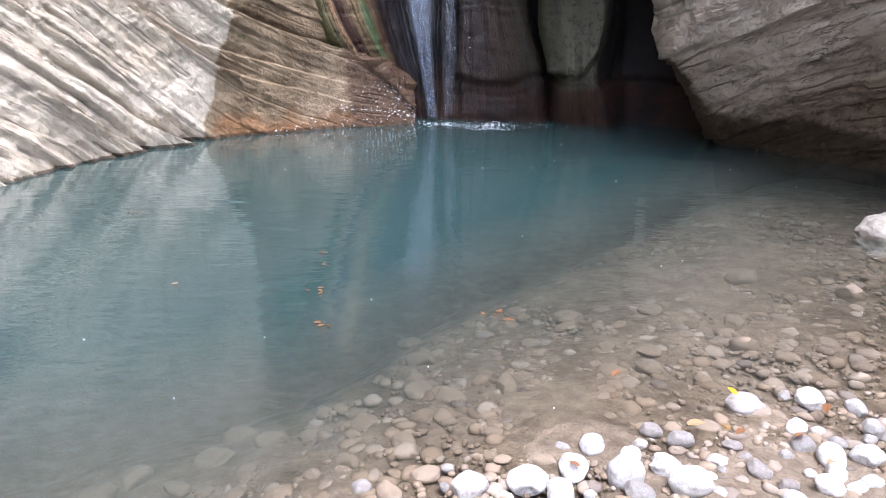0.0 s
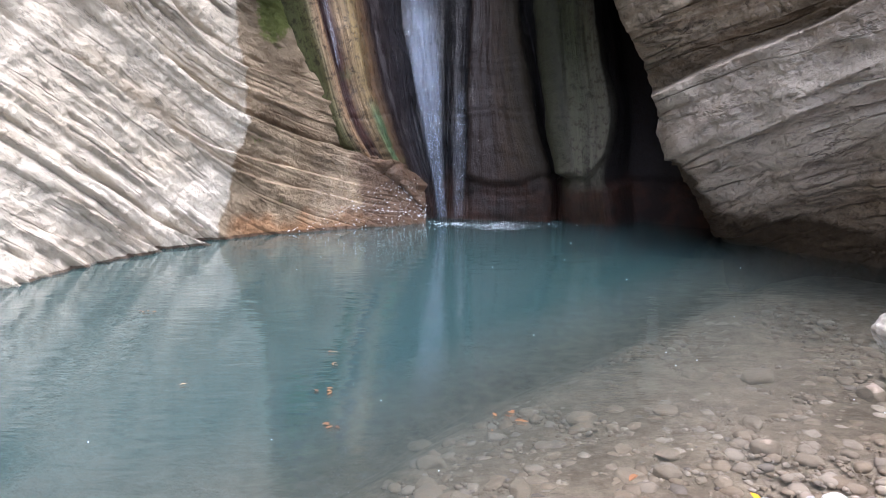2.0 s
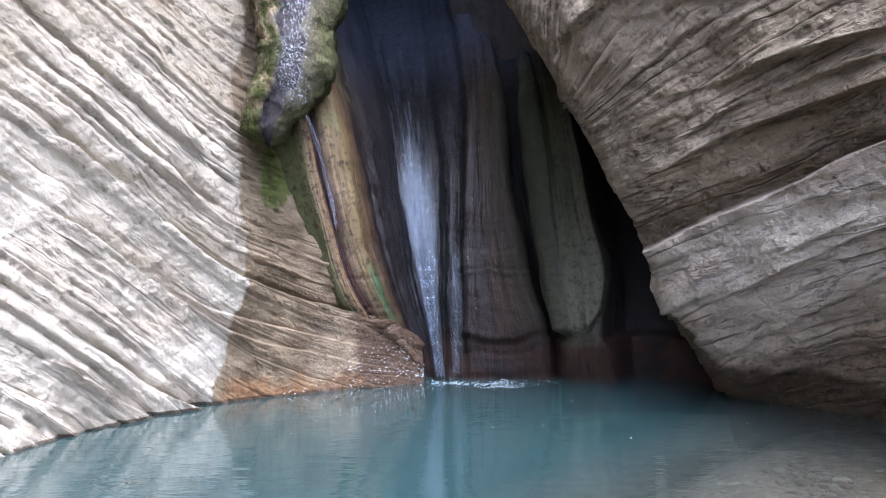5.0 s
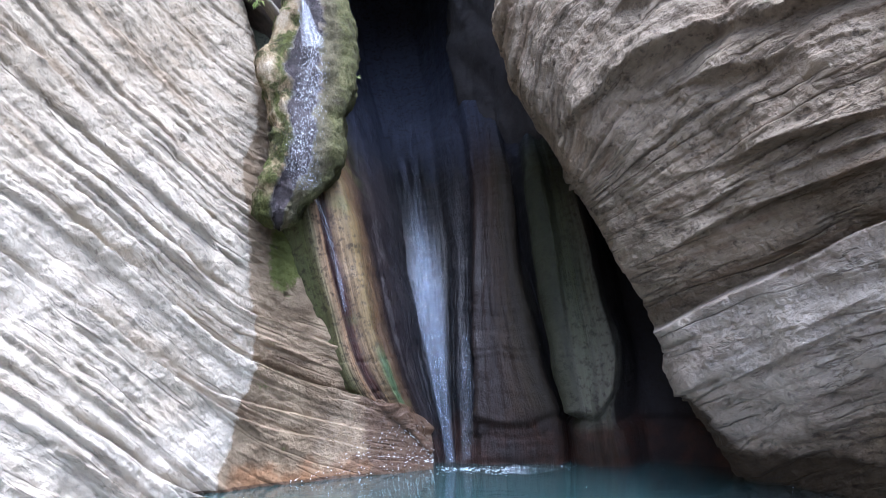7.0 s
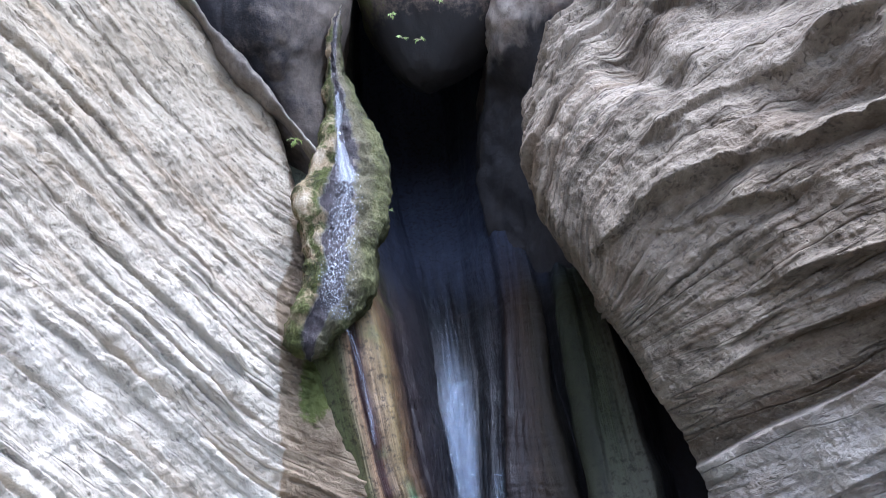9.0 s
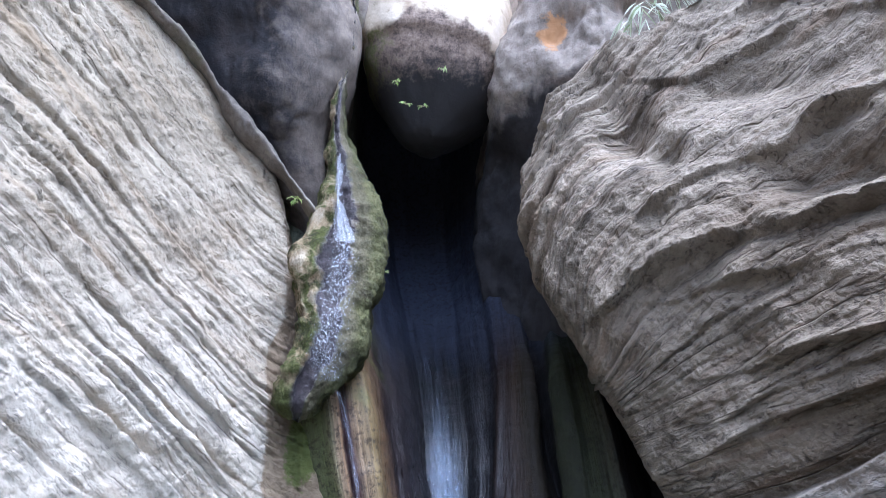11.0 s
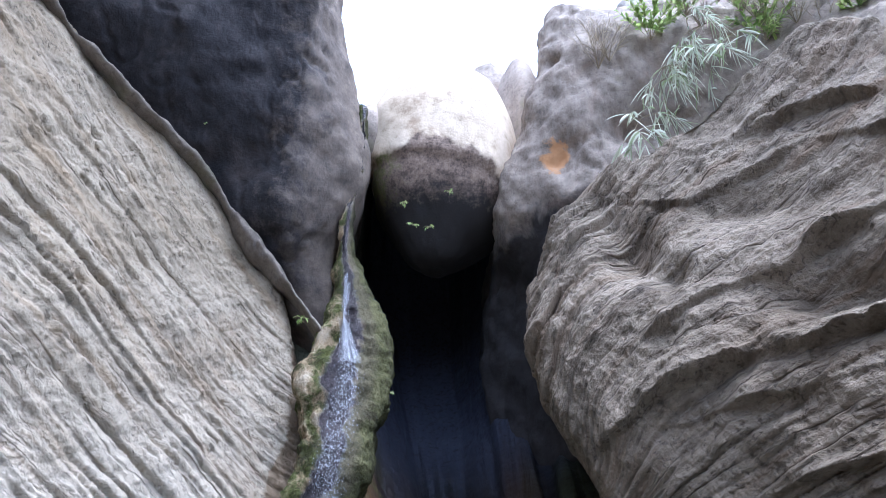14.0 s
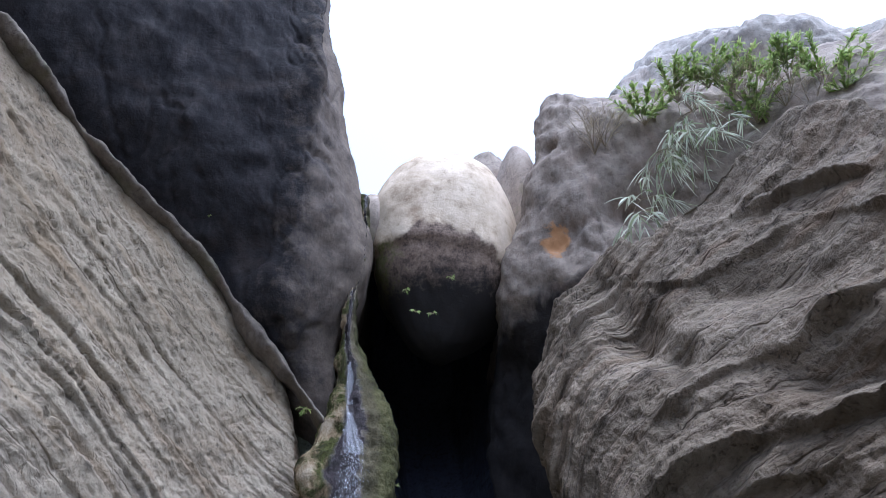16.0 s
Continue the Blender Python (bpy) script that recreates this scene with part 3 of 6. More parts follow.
M_TAN = leaf_material("pale dead leaf", (0.40, 0.26, 0.13), (0.42, 0.28, 0.15), (0.36, 0.22, 0.11))
M_YELLOW = leaf_material("yellow leaf", (0.75, 0.34, 0.015), (0.8, 0.37, 0.02), (0.7, 0.30, 0.015))
M_GREEN = leaf_material("green foliage", (0.20, 0.30, 0.07), (0.34, 0.43, 0.13), (0.48, 0.54, 0.22))
M_GREY = leaf_material("dusty cane leaf", (0.46, 0.50, 0.34), (0.62, 0.64, 0.50), (0.26, 0.32, 0.14))
M_STRAW = leaf_material("dry grass", (0.30, 0.25, 0.16), (0.36, 0.30, 0.2), (0.22, 0.17, 0.1))

# ---- control curves of the rock masses, metres ----
# left wall: columns from below the water up to the ledge, far end last
LEFT_WALL = []
LEFT_WALL.append([(-4.48, 0.79, -1.60), (-4.83, 0.85, -0.00), (-5.15, 0.91, 1.82), (-5.65, 1.00, 4.10), (-6.20, 1.09, 6.37), (-6.89, 1.22, 9.11), (-7.58, 1.34, 9.36), (-8.47, 1.49, 9.01)])
LEFT_WALL.append([(-4.14, 2.90, -1.60), (-4.42, 3.10, -0.00), (-4.72, 3.30, 1.86), (-5.18, 3.62, 4.18), (-5.67, 3.97, 6.51), (-6.31, 4.42, 9.30), (-6.88, 4.82, 9.55), (-7.62, 5.33, 9.20)])
LEFT_WALL.append([(-3.83, 4.15, -1.60), (-4.07, 4.41, -0.00), (-4.31, 4.68, 1.83), (-4.69, 5.08, 4.11), (-5.10, 5.53, 6.39), (-5.63, 6.10, 9.13), (-6.10, 6.61, 9.38), (-6.71, 7.28, 9.03)])
LEFT_WALL.append([(-3.44, 4.91, -1.60), (-3.64, 5.20, -0.00), (-3.84, 5.48, 1.67), (-4.13, 5.90, 3.75), (-4.46, 6.37, 5.84), (-4.88, 6.96, 8.34), (-5.28, 7.54, 8.59), (-5.79, 8.27, 8.24)])
LEFT_WALL.append([(-3.12, 5.41, -1.60), (-3.30, 5.72, -0.00), (-3.45, 5.98, 1.56), (-3.69, 6.39, 3.51), (-3.95, 6.84, 5.45), (-4.27, 7.40, 7.79), (-4.62, 8.01, 8.04), (-5.07, 8.79, 7.69)])
LEFT_WALL.append([(-2.68, 6.03, -1.60), (-2.83, 6.35, -0.00), (-2.93, 6.59, 1.41), (-3.09, 6.95, 3.17), (-3.27, 7.35, 4.93), (-3.50, 7.86, 7.04), (-3.78, 8.50, 7.29), (-4.15, 9.32, 6.94)])
LEFT_WALL.append([(-2.34, 6.42, -1.60), (-2.46, 6.75, -0.00), (-2.53, 6.96, 1.24), (-2.65, 7.28, 2.79), (-2.78, 7.63, 4.33), (-2.94, 8.08, 6.19), (-3.18, 8.74, 6.44), (-3.49, 9.58, 6.09)])
LEFT_WALL.append([(-1.98, 6.68, -1.60), (-2.08, 7.02, -0.00), (-2.13, 7.20, 1.11), (-2.22, 7.49, 2.50), (-2.31, 7.80, 3.89), (-2.43, 8.20, 5.55), (-2.63, 8.87, 5.80), (-2.88, 9.73, 5.45)])
LEFT_WALL.append([(-1.72, 6.82, -1.60), (-1.81, 7.15, -0.00), (-1.85, 7.30, 0.88), (-1.91, 7.53, 1.98), (-1.97, 7.78, 3.08), (-2.05, 8.09, 4.39), (-2.22, 8.77, 4.64), (-2.44, 9.65, 4.29)])
LEFT_WALL.append([(-1.49, 6.89, -1.60), (-1.56, 7.23, -0.00), (-1.58, 7.33, 0.46), (-1.61, 7.47, 1.03), (-1.65, 7.62, 1.61), (-1.69, 7.82, 2.30), (-1.84, 8.50, 2.55), (-2.03, 9.38, 2.20)])
LEFT_WALL.append([(-1.11, 7.02, -1.60), (-1.17, 7.37, -0.00), (-1.18, 7.43, 0.27), (-1.19, 7.52, 0.60), (-1.21, 7.62, 0.93), (-1.23, 7.75, 1.33), (-1.34, 8.44, 1.58), (-1.48, 9.33, 1.23)])
LEFT_WALL.append([(-0.75, 7.16, -1.60), (-0.79, 7.51, -0.00), (-0.79, 7.55, 0.17), (-0.80, 7.61, 0.38), (-0.81, 7.67, 0.59), (-0.82, 7.76, 0.85), (-0.89, 8.45, 1.10), (-0.98, 9.35, 0.75)])
LEFT_WALL.append([(-0.31, 7.33, -1.60), (-0.32, 7.68, -0.00), (-0.32, 7.69, 0.04), (-0.32, 7.71, 0.09), (-0.32, 7.73, 0.14), (-0.32, 7.75, 0.20), (-0.35, 8.45, 0.45), (-0.39, 9.35, 0.10)])

# curves fitted to the camera's view, degrees: azimuth clockwise from +y, elevation above the eye
EAST_NOSE = [(-16.0, 20.5), (-11.2, 19.2), (-9.3, 18.3), (-7.6, 16.9), (-5.4, 15.7), (-2.2, 14.8), (0.5, 13.7), (3.0, 12.4), (5.2, 11.0), (8.7, 9.1), (12.7, 7.0), (16.2, 4.9), (19.0, 4.2), (22.4, 4.0), (24.5, 4.2), (27.8, 5.6), (30.6, 7.9), (34.0, 11.5), (40.0, 16.0)]  # elevation, azimuth of the slot-side edge
EAST_CREST = [(0.0, 29.5), (7.9, 30.8), (11.3, 33.8), (14.3, 33.9), (18.7, 35.3), (24.4, 38.2), (29.8, 39.5), (33.7, 39.2), (36.3, 37.8), (50.0, 35.0), (90.0, 40.0), (150.0, 40.0)]  # azimuth, elevation of the top
EAST_BELLY = [(-16.0, 0.45), (-12.0, 0.35), (-9.0, 0.05), (-5.0, -0.1), (-2.0, -0.1), (1.0, -0.18), (8.0, -0.42), (16.0, -0.45), (23.0, -0.2), (30.0, 0.35), (36.0, 1.1), (42.0, 2.2)]  # elevation, metres back
# shelves on the east wall: line in azimuth and elevation, metres of overhang, depth of the shelf above and of the shade below, degrees
EAST_SHELVES = [
    ([(13.5, 20.6), (14.8, 21.5), (17.6, 22.8), (21.2, 24.0), (24.6, 24.3), (27.4, 25.8), (30.0, 26.7), (36.0, 27.5)], 0.27, 1.3, 2.8),
    ([(8.8, 12.6), (9.8, 13.5), (12.6, 15.7), (14.8, 16.9), (19.0, 18.0), (23.1, 18.6), (27.1, 19.6), (36.0, 21.5)], 0.20, 1.6, 2.0),
    ([(12.0, 14.6), (15.2, 14.4), (17.3, 15.0), (19.3, 15.5), (25.0, 16.1), (36.0, 18.0)], 0.13, 0.9, 1.5),
    ([(15.5, 8.6), (19.3, 9.1), (22.0, 9.8), (24.6, 10.5), (27.4, 10.9), (36.0, 13.0)], 0.13, 1.2, 1.4),
    ([(16.5, 3.8), (17.8, 4.4), (20.6, 5.8), (24.3, 7.0), (27.9, 7.8), (36.0, 10.0)], 0.15, 1.4, 1.3),
    ([(17.5, 5.6), (21.0, 7.6), (25.0, 8.6), (36.0, 11.4)], 0.08, 0.6, 0.8),
    ([(15.2, -7.2), (15.9, -7.0), (22.0, -4.6), (29.0, -1.4), (36.0, 1.0)], 0.09, 0.8, 0.9),
    ([(17.0, -6.0), (22.0, -3.6), (29.0, -0.2), (36.0, 2.0)], 0.06, 0.5, 0.6),
    ([(18.5, -9.9), (20.3, -9.2), (25.5, -6.5), (29.5, -4.4), (36.0, -2.0)], 0.16, 0.9, 1.8),
    ([(16.0, 35.0), (20.0, 33.6), (26.0, 35.2), (31.0, 35.4), (36.0, 34.0)], 0.14, 1.0, 1.6),
    ([(10.5, 31.6), (14.0, 31.3), (18.0, 30.4), (22.0, 31.6), (28.0, 33.2), (36.0, 31.8)], 0.13, 0.9, 1.6),
]
EAST_LEDGE = [(13.0, -3.0), (14.8, -2.2), (18.2, -0.4), (21.0, 0.7), (24.7, 2.1), (27.5, 3.6), (29.8, 4.4), (36.0, 7.0)]  # joint under which the lower slab juts out
EAST_HOLLOWS = [((12.8, 28.0), (2.2, 2.1), 0.5), ((16.0, 25.2), (1.6, 1.2), 0.22), ((24.5, 29.5), (4.5, 1.6), 0.25), ((27.5, 22.6), (6.5, 1.8), 0.26), ((22.0, 15.0), (3.0, 1.0), 0.12)]

# water-worn recess: run-off lines from the west to the east side, azimuth and metres off at each elevation
# top levels curl forward: an unseen roof added to keep the slot dark
RECESS_LEVELS = (-14.0, -8.3, -4.4, 0.0, 4.2, 8.6, 13.0, 20.0, 27.0, 35.0)
RECESS = [
    (0.00, (-13.0, -13.0, -13.2, -13.6, -14.0, -14.5, -15.0, -15.0, -15.0, -15.0), (8.0, 8.0, 8.0, 8.0, 8.0, 8.0, 8.5, 9.2, 9.9, 10.2)),
    (0.06, (-3.0, -6.4, -8.6, -9.7, -10.7, -11.5, -12.2, -12.8, -13.0, -13.0), (7.78, 7.72, 7.7, 7.72, 7.76, 7.85, 8.2, 9.0, 10.14, 10.2)),
    (0.16, (-2.5, -5.2, -7.3, -8.5, -9.4, -10.1, -10.8, -11.5, -12.0, -12.0), (7.8, 7.74, 7.72, 7.76, 7.84, 7.95, 8.4, 9.3, 10.54, 10.2)),
    (0.24, (-2.1, -3.9, -5.6, -6.7, -7.4, -8.2, -9.2, -10.2, -10.6, -10.6), (7.82, 7.8, 7.76, 7.8, 7.9, 8.1, 8.9, 10.4, 10.86, 10.2)),
    (0.32, (-1.5, -2.8, -4.1, -5.0, -5.7, -6.4, -7.6, -8.8, -9.2, -9.2), (7.86, 7.95, 8.0, 8.15, 8.4, 8.9, 10.4, 12.2, 13.2, 10.9)),
    (0.4, (-1.2, -1.8, -2.5, -3.3, -3.9, -4.3, -5.2, -6.5, -7.0, -7.0), (7.85, 8.05, 8.25, 8.65, 9.2, 10.2, 11.6, 13.0, 13.2, 10.9)),
    (0.52, (-0.4, -0.6, -0.7, -0.6, -0.6, -1.0, -1.4, -2.2, -2.5, -2.5), (7.83, 8.0, 8.2, 8.6, 9.1, 10.0, 11.4, 13.0, 13.2, 10.9)),
    (0.6, (1.3, 1.4, 1.6, 1.7, 1.9, 2.1, 1.8, 1.2, 1.0, 1.0), (7.75, 7.85, 8.0, 8.3, 8.7, 9.35, 10.6, 11.7, 12.2, 11.0)),
    (0.7, (7.0, 6.8, 5.5, 4.7, 4.3, 4.1, 3.6, 2.8, 2.6, 2.6), (7.7, 7.78, 7.9, 8.2, 8.6, 9.15, 10.6, 11.7, 12.2, 11.0)),
    (0.735, (8.0, 7.8, 7.0, 6.1, 5.1, 4.6, 4.2, 3.4, 3.2, 3.2), (7.8, 8.0, 8.2, 8.5, 8.9, 9.45, 10.6, 11.7, 12.2, 11.0)),
    (0.77, (9.2, 9.0, 8.1, 7.7, 7.3, 6.7, 5.9, 5.0, 4.6, 4.6), (7.62, 7.66, 7.75, 8.0, 8.35, 8.85, 10.6, 11.7, 12.2, 11.0)),
    (0.9, (12.5, 11.4, 11.9, 11.0, 10.3, 9.4, 8.4, 7.4, 7.0, 7.0), (7.6, 7.64, 7.75, 8.0, 8.35, 8.85, 10.6, 11.7, 12.2, 11.0)),
    (0.94, (14.0, 13.4, 13.3, 12.6, 11.8, 10.8, 9.8, 8.8, 8.4, 8.4), (7.75, 8.0, 8.2, 8.5, 8.9, 9.35, 10.6, 11.7, 12.2, 11.0)),
    (1.00, (26.0, 25.0, 24.0, 23.0, 22.0, 21.0, 20.0, 18.0, 17.0, 17.0), (7.5, 7.9, 8.3, 8.7, 9.2, 9.75, 10.6, 11.7, 12.2, 11.0)),
]

# mossy tufa drape: elevation, west and east edge azimuth, metres off
DRAPE = [(39.0, -10.9, -10.4, 8.95), (36.0, -10.7, -10.0, 8.78), (33.0, -11.2, -10.3, 8.74), (30.5, -11.8, -10.8, 8.68), (28.5, -12.0, -10.8, 8.6), (26.0, -12.1, -9.7, 8.45), (22.0, -12.4, -7.8, 8.2), (18.6, -14.3, -7.1, 7.95), (16.2, -14.0, -7.4, 7.8), (14.9, -13.7, -8.2, 7.7), (13.4, -13.6, -8.3, 7.62), (10.9, -14.3, -9.1, 7.55), (9.0, -15.0, -10.3, 7.52), (7.6, -14.9, -11.4, 7.55), (6.9, -14.2, -12.2, 7.68), (6.3, -13.6, -12.9, 8.1)]

# overhanging dark boulder over the left ledge: columns from foot to crown, slot side last
LEFT_BOULDER = []
LEFT_BOULDER.append([(-8.08, 1.42, 9.80), (-7.48, 1.32, 10.04), (-7.04, 1.24, 11.09), (-6.70, 1.18, 12.92), (-6.55, 1.15, 16.54), (-6.60, 1.16, 26.60), (-8.08, 1.42, 53.37), (-10.05, 1.77, 49.59)])
LEFT_BOULDER.append([(-7.13, 4.99, 9.57), (-6.64, 4.65, 9.84), (-6.27, 4.39, 10.88), (-5.98, 4.19, 12.63), (-5.86, 4.10, 15.94), (-5.90, 4.13, 24.44), (-7.13, 4.99, 44.36), (-8.76, 6.14, 42.97)])
LEFT_BOULDER.append([(-6.17, 6.69, 8.92), (-5.76, 6.25, 9.20), (-5.46, 5.92, 10.17), (-5.22, 5.66, 11.74), (-5.12, 5.55, 14.57), (-5.15, 5.59, 21.19), (-6.17, 6.69, 35.09), (-7.53, 8.16, 35.36)])
LEFT_BOULDER.append([(-5.31, 7.58, 8.08), (-4.96, 7.09, 8.36), (-4.70, 6.72, 9.25), (-4.50, 6.43, 10.63), (-4.42, 6.31, 13.02), (-4.45, 6.35, 18.22), (-5.31, 7.58, 28.46), (-6.45, 9.22, 29.44)])
LEFT_BOULDER.append([(-4.65, 8.05, 7.50), (-4.35, 7.53, 7.78), (-4.12, 7.14, 8.62), (-3.95, 6.84, 9.90), (-3.87, 6.71, 12.04), (-3.90, 6.75, 16.52), (-4.65, 8.05, 25.09), (-5.65, 9.79, 26.28)])
LEFT_BOULDER.append([(-3.80, 8.54, 6.74), (-3.56, 7.99, 7.03), (-3.38, 7.58, 7.81), (-3.23, 7.26, 8.96), (-3.17, 7.13, 10.83), (-3.19, 7.17, 14.56), (-3.80, 8.54, 21.47), (-4.62, 10.37, 22.77)])
LEFT_BOULDER.append([(-3.20, 8.79, 5.88), (-2.99, 8.22, 6.17), (-2.84, 7.80, 6.91), (-2.72, 7.47, 7.95), (-2.67, 7.33, 9.57), (-2.68, 7.38, 12.65), (-3.20, 8.79, 18.19), (-3.88, 10.67, 19.48)])
LEFT_BOULDER.append([(-2.58, 8.99, 5.25), (-2.41, 8.41, 5.55), (-2.29, 7.98, 6.26), (-2.19, 7.64, 7.23), (-2.15, 7.50, 8.70), (-2.16, 7.55, 11.40), (-2.58, 8.99, 16.16), (-3.13, 10.91, 17.40)])
LEFT_BOULDER.append([(-2.15, 9.15, 4.84), (-2.01, 8.57, 5.16), (-1.93, 8.38, 6.37), (-1.81, 8.10, 7.41), (-1.93, 7.97, 8.98), (-2.40, 7.84, 11.73), (-3.00, 8.70, 15.77), (-3.58, 10.40, 17.31)])
LEFT_BOULDER.append([(-1.96, 9.30, 4.69), (-1.84, 8.71, 5.02), (-1.80, 8.72, 6.33), (-1.54, 8.66, 7.99), (-1.84, 8.50, 9.71), (-2.40, 8.26, 12.37), (-2.97, 9.13, 15.83), (-3.52, 10.84, 17.29)])
LEFT_BOULDER.append([(-2.19, 10.41, 4.69), (-2.06, 9.75, 5.02), (-2.02, 9.76, 6.33), (-1.73, 9.70, 7.99), (-2.06, 9.52, 9.71), (-2.69, 9.25, 12.37), (-3.32, 10.23, 15.83), (-3.95, 12.14, 17.29)])
LEFT_BOULDER.append([(-2.74, 13.01, 4.69), (-2.57, 12.19, 5.02), (-2.53, 12.20, 6.33), (-2.16, 12.13, 7.99), (-2.57, 11.90, 9.71), (-3.36, 11.56, 12.37), (-4.15, 12.78, 15.83), (-4.93, 15.18, 17.29)])

# stained wall behind the right mass, up to the planted ledge
STAINED_WALL = []
STAINED_WALL.append([(0.23, 13.40, -2.24), (0.12, 13.40, 2.77), (0.07, 13.20, 5.89), (0.24, 12.60, 7.58), (0.39, 11.79, 8.25), (0.56, 11.39, 9.15), (0.79, 11.27, 9.99), (1.25, 11.18, 11.21), (1.50, 11.25, 12.41), (1.89, 11.65, 13.48), (2.21, 13.62, 13.78), (2.45, 15.10, 12.48)])
STAINED_WALL.append([(0.27, 12.00, -1.84), (0.17, 12.00, 2.65), (0.12, 11.80, 5.43), (0.27, 11.20, 6.92), (0.40, 10.39, 7.46), (0.54, 9.99, 8.22), (0.74, 9.87, 8.95), (1.15, 9.78, 10.01), (1.37, 9.86, 11.08), (1.72, 10.26, 12.07), (2.05, 12.23, 12.37), (2.29, 13.71, 11.07)])
STAINED_WALL.append([(0.20, 11.20, -1.61), (0.10, 11.20, 2.58), (0.06, 11.00, 5.17), (0.20, 10.40, 6.54), (0.32, 9.59, 7.01), (0.45, 9.19, 7.69), (0.63, 9.08, 8.36), (1.01, 8.99, 9.33), (1.21, 9.07, 10.31), (1.53, 9.48, 11.27), (1.85, 11.45, 11.57), (2.09, 12.93, 10.27)])
STAINED_WALL.append([(0.74, 10.57, -1.44), (0.74, 10.57, 2.53), (0.73, 10.37, 4.98), (0.79, 9.87, 6.30), (0.87, 9.16, 6.78), (0.99, 8.79, 7.46), (1.16, 8.67, 8.10), (1.43, 8.63, 9.07), (1.65, 8.80, 10.00), (1.88, 9.31, 11.20), (2.27, 11.27, 11.50), (2.57, 12.74, 10.20)])
STAINED_WALL.append([(1.74, 9.85, -1.27), (1.74, 9.85, 2.47), (1.79, 9.23, 4.65), (1.81, 8.51, 5.73), (1.87, 8.50, 6.50), (1.97, 8.53, 7.39), (2.09, 8.50, 8.10), (2.22, 8.52, 8.98), (2.39, 8.68, 9.99), (2.71, 9.21, 11.20), (3.28, 11.13, 11.50), (3.70, 12.57, 10.20)])
STAINED_WALL.append([(3.28, 9.02, -1.15), (3.28, 9.02, 2.44), (3.01, 8.27, 4.46), (3.04, 8.36, 5.83), (3.06, 8.41, 6.64), (3.08, 8.46, 7.56), (3.08, 8.46, 8.19), (3.14, 8.44, 8.99), (3.33, 8.68, 9.97), (3.75, 9.27, 11.32), (4.50, 11.13, 11.62), (5.06, 12.52, 10.32)])
STAINED_WALL.append([(4.80, 8.31, -1.15), (4.80, 8.31, 2.44), (4.40, 7.62, 4.46), (4.45, 7.71, 5.83), (4.45, 7.71, 6.61), (4.45, 7.71, 7.49), (4.40, 7.62, 8.23), (4.45, 7.71, 8.96), (4.84, 8.06, 9.95), (5.41, 8.65, 11.18), (6.47, 10.35, 11.48), (7.26, 11.62, 10.18)])
STAINED_WALL.append([(7.13, 6.42, -1.15), (7.13, 6.42, 2.44), (6.24, 5.62, 4.33), (6.24, 5.62, 5.52), (6.24, 5.62, 6.33), (6.24, 5.62, 7.16), (6.24, 5.62, 7.70), (6.39, 5.75, 8.32), (6.84, 6.16, 9.32), (7.58, 6.83, 10.47), (9.07, 8.16, 10.77), (10.18, 9.17, 9.47)])

# pale crag above the planted ledge
FAR_CRAG = []
FAR_CRAG.append([(3.15, 12.20, 9.53), (3.13, 12.10, 11.79), (3.15, 12.20, 13.02), (3.23, 12.49, 13.93), (3.38, 13.07, 14.73), (3.76, 14.52, 15.69), (3.86, 14.91, 12.46)])
FAR_CRAG.append([(3.58, 12.50, 10.30), (3.56, 12.40, 12.73), (3.58, 12.50, 14.07), (3.67, 12.78, 15.04), (3.83, 13.36, 15.89), (4.24, 14.80, 16.89), (4.36, 15.19, 13.42)])
FAR_CRAG.append([(4.51, 12.40, 10.84), (4.48, 12.31, 13.40), (4.51, 12.40, 14.80), (4.62, 12.69, 15.83), (4.82, 13.25, 16.72), (5.34, 14.66, 17.75), (5.47, 15.04, 14.10)])
FAR_CRAG.append([(5.37, 12.06, 10.98), (5.33, 11.97, 13.56), (5.37, 12.06, 14.99), (5.49, 12.33, 16.03), (5.73, 12.88, 16.93), (6.35, 14.25, 17.98), (6.51, 14.62, 14.28)])
FAR_CRAG.append([(6.10, 11.48, 10.70), (6.06, 11.39, 13.22), (6.10, 11.48, 14.60), (6.24, 11.74, 15.62), (6.53, 12.27, 16.51), (7.23, 13.60, 17.55), (7.42, 13.95, 13.94)])
FAR_CRAG.append([(6.97, 10.73, 10.04), (6.92, 10.65, 12.41), (6.97, 10.73, 13.70), (7.13, 10.99, 14.65), (7.46, 11.49, 15.49), (8.28, 12.75, 16.48), (8.50, 13.08, 13.10)])
FAR_CRAG.append([(7.76, 9.93, 9.05), (7.70, 9.85, 11.23), (7.76, 9.93, 12.40), (7.94, 10.17, 13.26), (8.31, 10.64, 14.01), (9.23, 11.82, 14.92), (9.48, 12.14, 11.83)])
FAR_CRAG.append([(9.06, 8.75, 8.30), (8.99, 8.68, 10.35), (9.06, 8.75, 11.44), (9.28, 8.96, 12.23), (9.71, 9.38, 12.93), (10.79, 10.42, 13.75), (11.08, 10.70, 10.85)])

LIP = [(-5.97, 5.77, 9.39), (-5.63, 6.10, 9.07), (-5.36, 6.41, 8.81), (-4.88, 6.90, 8.25), (-4.30, 7.33, 7.71), (-3.46, 7.82, 6.96), (-2.90, 8.04, 6.13), (-2.31, 8.13, 5.49), (-1.80, 8.05, 4.77), (-1.48, 8.07, 4.33)]

